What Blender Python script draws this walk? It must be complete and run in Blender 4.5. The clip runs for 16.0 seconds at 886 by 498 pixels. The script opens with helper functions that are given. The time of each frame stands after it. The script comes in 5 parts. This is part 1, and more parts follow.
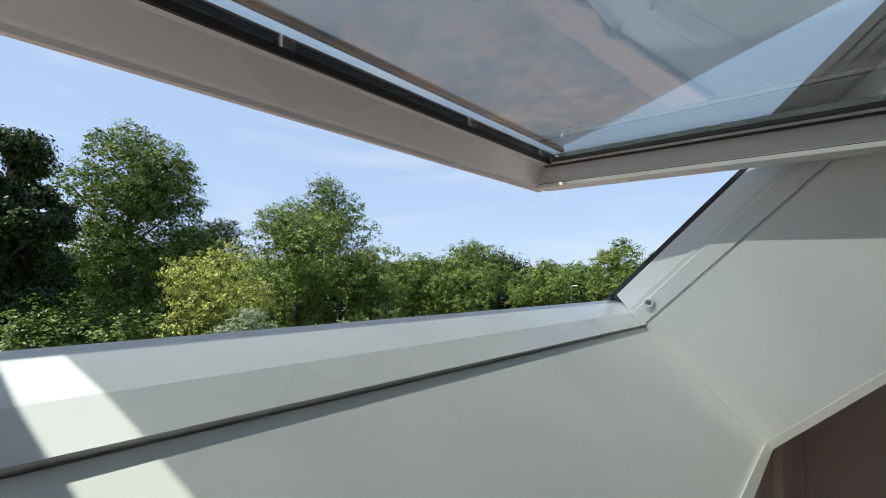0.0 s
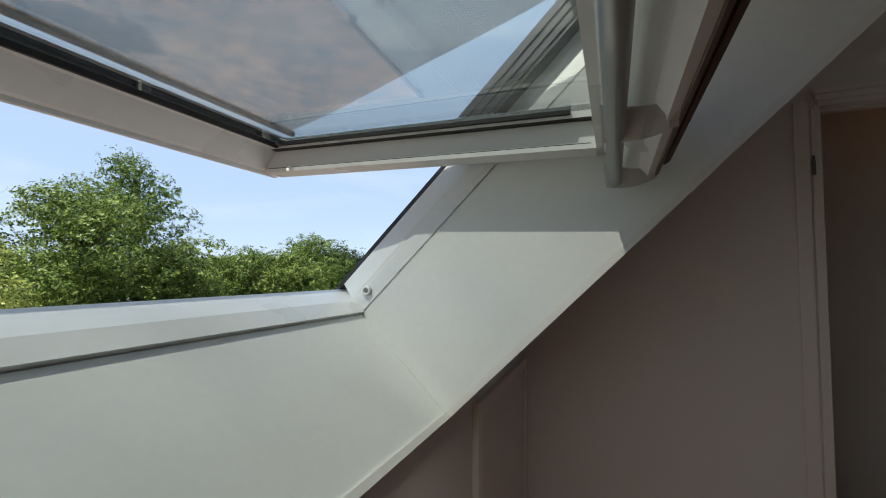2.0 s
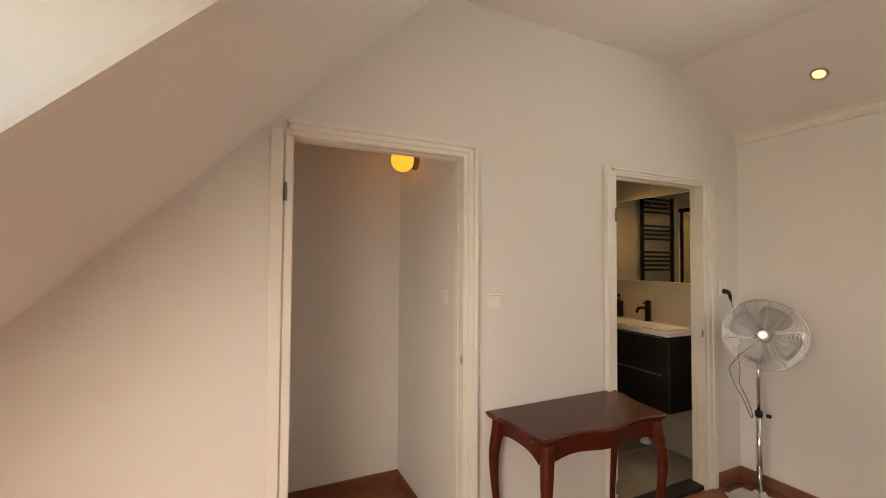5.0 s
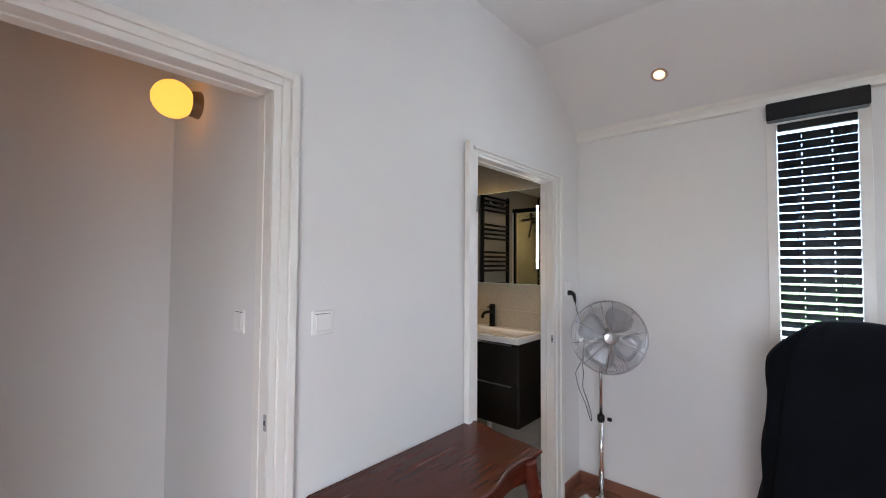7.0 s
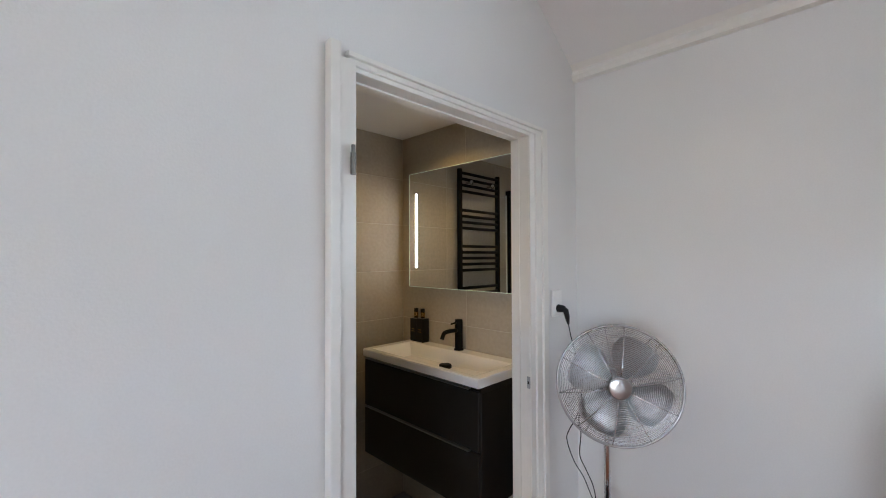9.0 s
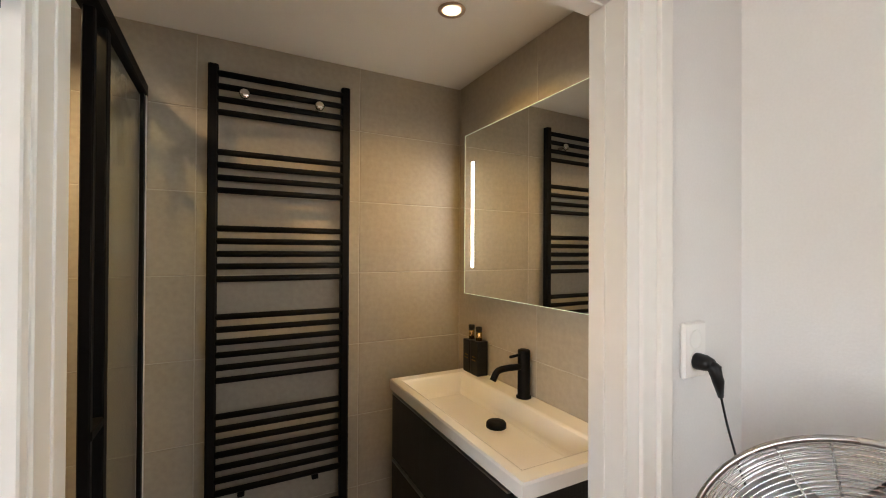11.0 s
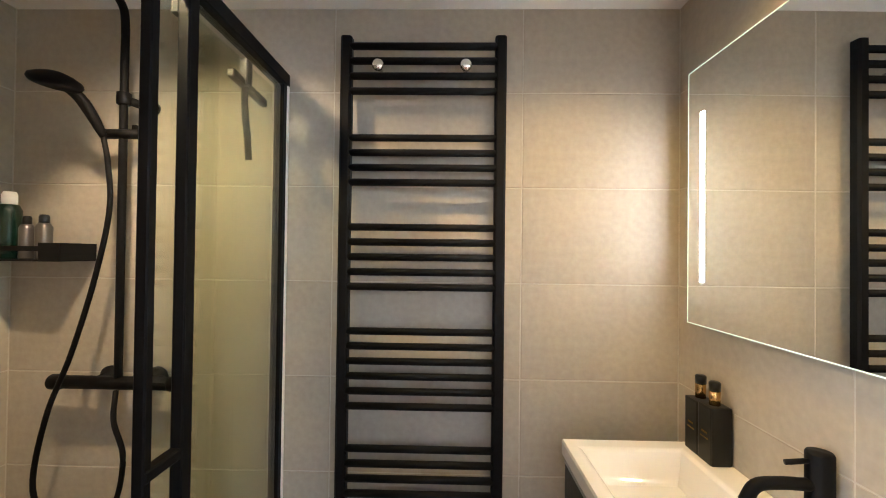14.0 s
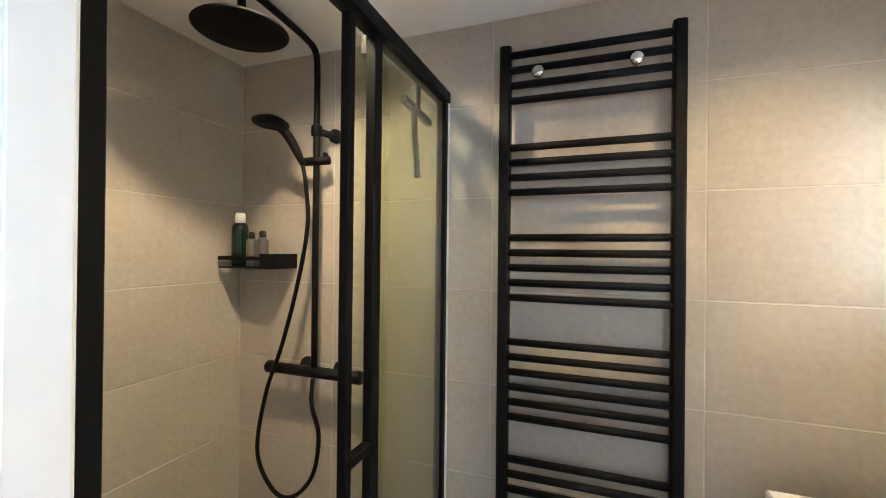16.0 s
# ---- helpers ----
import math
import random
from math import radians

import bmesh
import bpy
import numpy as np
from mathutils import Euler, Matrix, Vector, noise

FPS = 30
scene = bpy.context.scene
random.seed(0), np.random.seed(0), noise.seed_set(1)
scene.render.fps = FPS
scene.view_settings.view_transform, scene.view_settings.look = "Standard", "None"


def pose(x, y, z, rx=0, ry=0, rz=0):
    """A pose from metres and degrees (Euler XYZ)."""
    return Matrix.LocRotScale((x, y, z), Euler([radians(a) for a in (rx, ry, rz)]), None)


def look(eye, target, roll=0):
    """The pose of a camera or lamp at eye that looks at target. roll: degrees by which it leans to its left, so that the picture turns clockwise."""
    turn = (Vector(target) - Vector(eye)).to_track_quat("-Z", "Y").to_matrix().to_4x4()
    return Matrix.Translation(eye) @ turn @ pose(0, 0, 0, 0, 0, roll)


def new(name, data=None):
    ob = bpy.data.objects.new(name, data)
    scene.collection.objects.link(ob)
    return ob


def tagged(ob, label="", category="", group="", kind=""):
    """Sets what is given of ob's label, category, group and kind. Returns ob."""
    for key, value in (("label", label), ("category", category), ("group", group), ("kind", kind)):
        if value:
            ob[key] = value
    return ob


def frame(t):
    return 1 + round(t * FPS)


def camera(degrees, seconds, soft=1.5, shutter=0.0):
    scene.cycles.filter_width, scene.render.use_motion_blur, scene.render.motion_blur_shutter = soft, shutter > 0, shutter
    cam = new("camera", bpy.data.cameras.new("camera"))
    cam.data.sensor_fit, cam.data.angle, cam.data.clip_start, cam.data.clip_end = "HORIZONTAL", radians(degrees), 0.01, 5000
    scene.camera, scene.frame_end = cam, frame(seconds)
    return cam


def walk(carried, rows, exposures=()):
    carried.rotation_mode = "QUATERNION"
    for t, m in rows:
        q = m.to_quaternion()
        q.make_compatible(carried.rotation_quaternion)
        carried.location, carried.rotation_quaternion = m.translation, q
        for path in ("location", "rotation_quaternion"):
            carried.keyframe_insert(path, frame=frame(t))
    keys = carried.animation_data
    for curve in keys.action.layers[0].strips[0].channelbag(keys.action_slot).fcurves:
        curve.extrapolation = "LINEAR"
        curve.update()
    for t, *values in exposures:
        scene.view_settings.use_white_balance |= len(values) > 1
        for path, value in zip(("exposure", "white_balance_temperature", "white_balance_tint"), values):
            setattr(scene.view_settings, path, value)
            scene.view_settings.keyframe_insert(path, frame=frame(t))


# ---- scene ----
PATH = [
    (0, (-4.052, -2.226, 1.386), (-5.435, -0.787, 1.51), 0.9),
    (0.5, (-3.998, -2.162, 1.385), (-5.311, -0.658, 1.506), 0.7),
    (1, (-3.917, -2.13, 1.387), (-5.118, -0.535, 1.501), 0.6),
    (1.5, (-3.838, -2.055, 1.386), (-4.884, -0.354, 1.49), 0.5),
    (2, (-3.791, -2.021, 1.374), (-4.554, -0.175, 1.484), 0.5),
    (2.5, (-3.689, -1.941, 1.39), (-4.189, -0.006, 1.469), 0.6),
    (3, (-3.561, -1.873, 1.39), (-3.776, 0.114, 1.474), 0.5),
    (3.5, (-3.453, -1.822, 1.414), (-3.354, 0.174, 1.493), 0.3),
    (4, (-3.341, -1.788, 1.455), (-2.94, 0.171, 1.52), 0.3),
    (4.5, (-3.251, -1.791, 1.499), (-2.614, 0.104, 1.553), 0.5),
    (5, (-3.199, -1.784, 1.521), (-2.345, 0.024, 1.579), 0.4),
    (5.2, (-3.186, -1.757, 1.528), (-2.247, 0.008, 1.581), 0.4),
    (7.3, (-2.729, -1.118, 1.514), (-1.199, 0.169, 1.584), 0.2),
    (7.5, (-2.649, -1.072, 1.526), (-1.115, 0.21, 1.594), 0.1),
    (8, (-2.41, -0.988, 1.54), (-0.868, 0.284, 1.6), 0),
    (8.2, (-2.292, -0.982, 1.548), (-0.761, 0.305, 1.599), 0),
    (10.3, (-1.272, -0.738, 1.553), (-0.157, 0.922, 1.58), 0.1),
    (10.5, (-1.217, -0.692, 1.549), (-0.149, 1.0, 1.562), 0.3),
    (11, (-1.067, -0.534, 1.548), (-0.143, 1.24, 1.562), 0.3),
    (11.5, (-0.931, -0.404, 1.529), (-0.177, 1.448, 1.545), 0.3),
    (12, (-0.829, -0.288, 1.548), (-0.194, 1.609, 1.546), 0.6),
    (12.5, (-0.772, -0.202, 1.543), (-0.267, 1.733, 1.56), 0.4),
    (13, (-0.753, -0.161, 1.536), (-0.413, 1.809, 1.57), 0.4),
    (13.5, (-0.768, -0.139, 1.539), (-0.619, 1.855, 1.57), 0.6),
    (14, (-0.792, -0.116, 1.549), (-0.834, 1.883, 1.572), 0.7),
    (14.5, (-0.814, -0.111, 1.56), (-1.044, 1.876, 1.575), 0.7),
    (15, (-0.839, -0.108, 1.569), (-1.243, 1.851, 1.581), 0.7),
    (15.5, (-0.85, -0.104, 1.581), (-1.413, 1.815, 1.587), 0.8),
    (16, (-0.865, -0.116, 1.587), (-1.546, 1.764, 1.593), 0.6),
]
cam = camera(94.1, 16.0, soft=1.0)
EXPOSURES = [
    (0.0, 0.96, 6450, 10), (1.5, 1.04, 6600, 10), (2.0, 1.12, 6600, 9), (2.5, 1.32, 7000, 14), (2.7, 1.6, 7200, 16), (3.0, 1.85, 7500, 20), (3.5, 2.5, 7900, 24), (4.0, 3.5, 8500, 19),
    (5.0, 4.1, 8700, 16), (5.2, 4.1, 8500, 15), (7.3, 4.37, 5600, 10), (8.2, 4.37, 5600, 9), (10.3, 4.65, 6150, 9), (11.0, 5.03, 6450, 10), (12.0, 5.38, 6450, 11), (13.0, 5.58, 6400, 11), (13.5, 5.82, 5800, 10), (14.0, 6.0, 5350, 9), (14.5, 6.06, 5130, 8), (15.0, 6.1, 5000, 8), (15.5, 6.08, 4960, 7), (16.0, 6.02, 5080, 7),
]
walk(cam, [(t, look(eye, target, roll)) for t, eye, target, roll in PATH], EXPOSURES)

# ---- world, sun and large lights ----
SUN_TO = Vector((-0.25, -0.56, 1.0)).normalized()
world = bpy.data.worlds.new("sky")
scene.world = world
world.use_nodes = True
sky = world.node_tree.nodes.new("ShaderNodeTexSky")
sky.sky_type, sky.sun_disc = "NISHITA", False
sky.sun_elevation = math.asin(SUN_TO.z)
sky.sun_rotation = math.atan2(SUN_TO.x, SUN_TO.y)
sky.air_density, sky.dust_density, sky.ozone_density = 1.0, 0.1, 1.6
background = world.node_tree.nodes["Background"]
background.inputs["Strength"].default_value = 0.11
haze = world.node_tree.nodes.new("ShaderNodeMix")
haze.data_type = "RGBA"
haze.inputs["Factor"].default_value = 0.85
haze.inputs["B"].default_value = (2.25, 2.95, 4.15, 1)
world.node_tree.links.new(sky.outputs["Color"], haze.inputs["A"])
# thin veils of high cloud
place = world.node_tree.nodes.new("ShaderNodeTexCoord")
squash = world.node_tree.nodes.new("ShaderNodeMapping")
squash.inputs["Scale"].default_value = (1.6, 1.6, 6.0)
veil = world.node_tree.nodes.new("ShaderNodeTexNoise")
veil.inputs["Scale"].default_value, veil.inputs["Detail"].default_value, veil.inputs["Distortion"].default_value = 1.7, 7, 0.6
thin = world.node_tree.nodes.new("ShaderNodeMapRange")
thin.inputs["From Min"].default_value, thin.inputs["From Max"].default_value, thin.inputs["To Max"].default_value = 0.48, 0.80, 0.45
cloud = world.node_tree.nodes.new("ShaderNodeMix")
cloud.data_type = "RGBA"
cloud.inputs["B"].default_value = (3.9, 4.2, 4.6, 1)
for a, b in ((place.outputs["Generated"], squash.inputs["Vector"]), (squash.outputs["Vector"], veil.inputs["Vector"]), (veil.outputs["Fac"], thin.inputs["Value"]),
             (thin.outputs["Result"], cloud.inputs["Factor"]), (haze.outputs["Result"], cloud.inputs["A"]), (cloud.outputs["Result"], background.inputs["Color"])):
    world.node_tree.links.new(a, b)

sun = new("sun", bpy.data.lights.new("sun", "SUN"))
sun.data.energy, sun.data.angle, sun.data.color = 3.8, radians(0.5), (1.0, 0.95, 0.87)
sun.matrix_world = look(SUN_TO * 30, (0, 0, 0))


def area_light(name, eye, target, w, h, watts, colour):
    lamp = new(name, bpy.data.lights.new(name, "AREA"))
    lamp.data.shape, lamp.data.size, lamp.data.size_y = "RECTANGLE", w, h
    lamp.data.energy, lamp.data.color = watts, colour
    lamp.matrix_world = look(eye, target)
    return lamp


def spot_light(name, eye, target, watts, colour, cone, blend, radius):
    lamp = new(name, bpy.data.lights.new(name, "SPOT"))
    lamp.data.energy, lamp.data.color, lamp.data.spot_size = watts, colour, radians(cone)
    lamp.data.spot_blend, lamp.data.shadow_soft_size = blend, radius
    lamp.matrix_world = look(eye, target)
    return lamp


# daylight that enters by the roof window and by the windows of the long side
area_light("side_window_daylight", (-0.08, -2.35, 1.6), (-2.2, -1.3, -0.2), 1.2, 1.2, 0.6, (0.86, 0.94, 1.0))
area_light("roof_window_daylight", (-3.835, -1.75, 1.31), (-3.135, -1.75, 0.61), 1.3, 0.80, 1.8, (1.0, 0.95, 0.88))
area_light("narrow_window_daylight", (-0.09, -1.26, 1.6), (-1.6, -0.9, 0.0), 0.28, 1.1, 0.13, (0.84, 0.92, 1.0))
spot_light("bath_spot_light", (-0.43, 0.63, 2.31), (-0.40, 0.75, 0), 0.60, (1.0, 0.59, 0.16), 140, 0.8, 0.03)
spot_light("shower_spot_light", (-1.53, 0.63, 2.325), (-1.53, 0.70, 0), 2.05, (1.0, 0.67, 0.34), 150, 0.7, 0.03)
spot_light("slope_spot_light", (-0.30, -0.60, 2.57), (-0.8, -0.60, 0), 0.2, (1.0, 0.72, 0.42), 90, 0.7, 0.03)


# ---- materials ----
def material(name, colour, rough=0.6, metal=0.0, vary=0.08, grain=40.0, bump=0.05, patch=2.0, spec=0.5, island=0.0, stretch=(1, 1, 1), colour2=None, coat=0.0, bump_distance=0.004):
    """A painted, cast or woven surface: grain and larger patches vary its colour, gloss and relief."""
    m = bpy.data.materials.new(name)
    m.use_nodes = True
    t = m.node_tree
    n, li = t.nodes, t.links
    b = n["Principled BSDF"]
    b.inputs["Metallic"].default_value = metal
    b.inputs["Specular IOR Level"].default_value = spec
    b.inputs["Coat Weight"].default_value = coat
    co = n.new("ShaderNodeTexCoord")
    mp = n.new("ShaderNodeMapping")
    mp.inputs["Scale"].default_value = stretch
    li.new(co.outputs["Object"], mp.inputs["Vector"])
    fine, wide = n.new("ShaderNodeTexNoise"), n.new("ShaderNodeTexNoise")
    fine.inputs["Scale"].default_value, fine.inputs["Detail"].default_value = grain, 6
    wide.inputs["Scale"].default_value, wide.inputs["Detail"].default_value = patch, 3
    for tex in (fine, wide):
        li.new(mp.outputs["Vector"], tex.inputs["Vector"])
    add = n.new("ShaderNodeMath")
    add.operation = "ADD"
    li.new(fine.outputs["Fac"], add.inputs[0])
    li.new(wide.outputs["Fac"], add.inputs[1])
    info = n.new("ShaderNodeObjectInfo")
    spread = n.new("ShaderNodeMath")
    spread.operation = "MULTIPLY_ADD"
    spread.inputs[1].default_value = island
    li.new(info.outputs["Random"], spread.inputs[0])
    li.new(add.outputs[0], spread.inputs[2])
    ramp = n.new("ShaderNodeMapRange")
    ramp.inputs["From Min"].default_value, ramp.inputs["From Max"].default_value = 0.7, 1.3 + island
    li.new(spread.outputs[0], ramp.inputs["Value"])
    mix = n.new("ShaderNodeMix")
    mix.data_type = "RGBA"
    low = [c * (1 - vary) for c in colour] if colour2 is None else colour2
    mix.inputs["A"].default_value = (*low, 1)
    mix.inputs["B"].default_value = (*[min(1, c * (1 + vary)) for c in colour], 1) if colour2 is None else (*colour, 1)
    li.new(ramp.outputs["Result"], mix.inputs["Factor"])
    li.new(mix.outputs["Result"], b.inputs["Base Color"])
    gloss = n.new("ShaderNodeMapRange")
    gloss.inputs["To Min"].default_value, gloss.inputs["To Max"].default_value = max(0.02, rough * 0.85), min(1, rough * 1.15)
    li.new(wide.outputs["Fac"], gloss.inputs["Value"])
    li.new(gloss.outputs["Result"], b.inputs["Roughness"])
    if bump:
        bn = n.new("ShaderNodeBump")
        bn.inputs["Strength"].default_value, bn.inputs["Distance"].default_value = bump, bump_distance
        li.new(fine.outputs["Fac"], bn.inputs["Height"])
        li.new(bn.outputs["Normal"], b.inputs["Normal"])
    return m


def glowing(name, colour, strength):
    m = bpy.data.materials.new(name)
    m.use_nodes = True
    b = m.node_tree.nodes["Principled BSDF"]
    b.inputs["Base Color"].default_value = (*colour, 1)
    b.inputs["Emission Color"].default_value = (*colour, 1)
    b.inputs["Emission Strength"].default_value = strength
    return m


def glassy(name, colour, rough=0.0, base=0.06):
    """Thin pane: clear glass with a Fresnel gloss."""
    m = bpy.data.materials.new(name)
    m.use_nodes = True
    n, li = m.node_tree.nodes, m.node_tree.links
    out = n["Material Output"]
    n.remove(n["Principled BSDF"])
    clear, gloss, mix, fr, power, scale = (n.new("ShaderNode" + k) for k in ("BsdfTransparent", "BsdfGlossy", "MixShader", "LayerWeight", "Math", "Math"))
    clear.inputs["Color"].default_value = (*colour, 1)
    gloss.inputs["Roughness"].default_value = rough
    power.operation, scale.operation = "POWER", "MULTIPLY_ADD"
    power.inputs[1].default_value, scale.inputs[1].default_value, scale.inputs[2].default_value = 3.4, 0.80, base
    li.new(fr.outputs["Facing"], power.inputs[0])
    li.new(power.outputs[0], scale.inputs[0])
    li.new(scale.outputs[0], mix.inputs[0])
    li.new(clear.outputs[0], mix.inputs[1])
    li.new(gloss.outputs[0], mix.inputs[2])
    li.new(mix.outputs[0], out.inputs["Surface"])
    return m


def mesh_cloth(name, colour, open_part):
    """Woven sunscreen cloth, of which a part is open between the threads."""
    m = bpy.data.materials.new(name)
    m.use_nodes = True
    n, li = m.node_tree.nodes, m.node_tree.links
    clear, mix = n.new("ShaderNodeBsdfTransparent"), n.new("ShaderNodeMixShader")
    b = n.new("ShaderNodeMixShader")
    diff, trans = n.new("ShaderNodeBsdfDiffuse"), n.new("ShaderNodeBsdfTranslucent")
    diff.inputs["Color"].default_value = (*colour, 1)
    trans.inputs["Color"].default_value = (*colour, 1)
    b.inputs[0].default_value = 0.5
    li.new(diff.outputs[0], b.inputs[1])
    li.new(trans.outputs[0], b.inputs[2])
    co, tex, rng = n.new("ShaderNodeTexCoord"), n.new("ShaderNodeTexNoise"), n.new("ShaderNodeMapRange")
    tex.inputs["Scale"].default_value = 5
    rng.inputs["To Min"].default_value, rng.inputs["To Max"].default_value = 1 - open_part * 1.3, 1 - open_part * 0.7
    li.new(co.outputs["Object"], tex.inputs["Vector"])
    li.new(tex.outputs["Fac"], rng.inputs["Value"])
    li.new(rng.outputs["Result"], mix.inputs[0])
    li.new(clear.outputs[0], mix.inputs[1])
    li.new(b.outputs[0], mix.inputs[2])
    li.new(mix.outputs[0], n["Material Output"].inputs["Surface"])
    return m


WALL = material("wall_paint", (0.78, 0.77, 0.75), 0.75, vary=0.025, grain=180, bump=0.12, patch=1.3, spec=0.3)
CEIL = material("ceiling_paint", (0.80, 0.79, 0.77), 0.8, vary=0.02, grain=160, bump=0.10, patch=1.1, spec=0.3)
TRIM = material("trim_gloss_paint", (0.82, 0.80, 0.75), 0.32, vary=0.02, grain=30, bump=0.04, patch=3)
LINING = material("lining_board", (0.84, 0.85, 0.82), 0.38, vary=0.02, grain=60, bump=0.02, patch=2)
SASH = material("white_sash_paint", (0.80, 0.81, 0.80), 0.28, vary=0.02, grain=50, bump=0.02, patch=3)
ALU = material("brushed_aluminium", (0.45, 0.45, 0.45), 0.38, 1.0, vary=0.06, grain=90, bump=0.03, stretch=(1, 0.05, 1))
DARKMETAL = material("dark_metal", (0.05, 0.05, 0.05), 0.45, 0.6, vary=0.2, grain=80)
GREYMETAL = material("grey_zinc_metal", (0.22, 0.22, 0.21), 0.5, 0.8, vary=0.2, grain=60)
ZINC = material("pale_zinc_plate", (0.46, 0.45, 0.43), 0.42, 0.6, vary=0.12, grain=50)
FLAPEDGE = material("brown_grey_edge", (0.17, 0.13, 0.11), 0.5, vary=0.12)
BROWN = material("brown_gasket", (0.10, 0.065, 0.05), 0.6, vary=0.15)
RUBBER = material("black_rubber", (0.012, 0.012, 0.012), 0.5, vary=0.2)
BLACKPAINT = material("matt_black_steel", (0.0045, 0.0045, 0.005), 0.55, 0.0, vary=0.15, grain=200, bump=0.03, patch=6, spec=0.12)
BLACKSHINY = material("black_plastic", (0.006, 0.0065, 0.007), 0.35, vary=0.2, grain=60, spec=0.35)
TILE = material("greige_stone_tile", (0.38, 0.342, 0.28), 0.55, vary=0.13, grain=48, bump=0.05, patch=2.6, island=0.14)
GROUT = material("pale_grout", (0.50, 0.465, 0.40), 0.85, vary=0.08, grain=120)
FLOORTILE = material("grey_floor_tile", (0.24, 0.23, 0.21), 0.35, vary=0.12, grain=40, patch=2.5, island=0.1)
CERAMIC = material("white_ceramic", (0.85, 0.84, 0.82), 0.16, vary=0.01, grain=20, bump=0.0, patch=2, coat=0.3)
VENEER = material("black_oak_veneer", (0.008, 0.007, 0.0065), 0.5, vary=0.5, grain=30, bump=0.15, stretch=(8, 8, 0.6), patch=3)
MAHOGANY = material("polished_mahogany", (0.078, 0.0135, 0.0065), 0.26, vary=0.22, grain=12, bump=0.03, stretch=(0.7, 8, 8), patch=3, spec=0.3, coat=0.0)
LAMINATE = material("red_brown_laminate", (0.25, 0.095, 0.045), 0.33, vary=0.3, grain=14, bump=0.05, stretch=(0.5, 7, 7), patch=3, island=0.35)
SKIRT = material("reddish_wood_skirting", (0.22, 0.085, 0.05), 0.4, vary=0.2, grain=14, bump=0.05, stretch=(1, 1, 6))
CHROME = material("chrome", (0.75, 0.75, 0.75), 0.12, 1.0, vary=0.02, grain=30, bump=0.0)
STEEL = material("satin_steel", (0.40, 0.39, 0.38), 0.28, 1.0, vary=0.05, grain=120, bump=0.02)
CAGEWIRE = material("bright_cage_wire", (0.62, 0.62, 0.63), 0.2, 1.0, vary=0.04, grain=120, bump=0.0)
BLADE = material("polished_blade", (0.72, 0.72, 0.73), 0.3, 1.0, vary=0.05, grain=60, bump=0.02)
RIM = material("pale_bronze", (0.62, 0.48, 0.38), 0.35, 0.8, vary=0.06)
BRASS = material("brushed_bronze", (0.30, 0.22, 0.14), 0.35, 1.0, vary=0.1)
PLASTIC = material("white_plastic", (0.84, 0.83, 0.80), 0.35, vary=0.01, grain=30, bump=0.0)
CLOTH = material("black_cotton_cloth", (0.0042, 0.0055, 0.0085), 0.9, vary=0.4, grain=250, bump=0.4, patch=4, spec=0.12)
GOLD = material("gold_cap", (0.55, 0.36, 0.14), 0.25, 1.0)
GREENBOTTLE = material("dark_green_plastic", (0.004, 0.016, 0.011), 0.25, vary=0.2)
GREYBOTTLE = material("grey_metal_bottle", (0.16, 0.15, 0.145), 0.3, 0.8)
PANE = glassy("window_glass", (0.93, 0.97, 0.95), base=0.11)
SHOWERGLASS = glassy("shower_glass", (0.945, 0.965, 0.905), base=0.03)
SCREENCLOTH = mesh_cloth("sunscreen_cloth", (0.10, 0.10, 0.105), 0.28)
GLOBE = glowing("warm_globe", (1.0, 0.40, 0.05), 0.078)
LED = glowing("led_white", (1.0, 0.95, 0.84), 1.07)
SPOTGLOW = glowing("spot_bulb", (1.0, 0.55, 0.28), 0.13)
MIRROR = material("mirror_silver", (0.86, 0.87, 0.84), 0.02, 1.0, vary=0.0, bump=0.0)
MIRROR.node_tree.nodes["Principled BSDF"].inputs["Roughness"].default_value = 0.0
for link in list(MIRROR.node_tree.nodes["Principled BSDF"].inputs["Roughness"].links):
    MIRROR.node_tree.links.remove(link)
ROOFTILE = material("brown_roof_tile", (0.19, 0.122, 0.09), 0.8, vary=0.35, island=0.4, grain=30, bump=0.3, patch=4)
LEAD = material("dark_lead_flashing", (0.045, 0.048, 0.055), 0.55, 0.3, vary=0.2)
GRASS = material("grass", (0.075, 0.105, 0.03), 0.9, vary=0.4, grain=3, patch=0.12)
ASPHALT = material("asphalt", (0.055, 0.055, 0.055), 0.85, vary=0.25, grain=30, patch=0.3)
# brown patches on grey, made to give the roof pane a blotchy reflection
YARD = material("brown_grey_yard", (0.19, 0.11, 0.065), 0.8, grain=1.3, patch=0.35, colour2=(0.035, 0.037, 0.04))
BARK = material("bark", (0.11, 0.085, 0.06), 0.9, vary=0.35, grain=12, bump=0.5, patch=3)
POLEGREY = material("galvanised_pole", (0.42, 0.43, 0.43), 0.5, 0.7)
PAVING = material("pale_concrete_paving", (0.42, 0.41, 0.40), 0.8, vary=0.12, grain=8, patch=0.6)
BRICK = material("far_brick", (0.22, 0.12, 0.08), 0.8, vary=0.2, grain=20)
MEMBRANE = material("grey_roof_felt", (0.30, 0.30, 0.31), 0.8, vary=0.1)


# ---- helpers for building ----
def finish(name, bm, mat, parent=None, smooth=False):
    me = bpy.data.meshes.new(name)
    bmesh.ops.recalc_face_normals(bm, faces=bm.faces)
    bm.to_mesh(me)
    bm.free()
    if smooth:
        for p in me.polygons:
            p.use_smooth = True
    me.materials.append(mat)
    ob = new(name, me)
    if parent is not None:
        ob.parent = parent
    return ob


def part(name, bm, mat, parent, label="", smooth=False):
    ob = finish(name, bm, mat, parent, smooth)
    return tagged(ob, label)


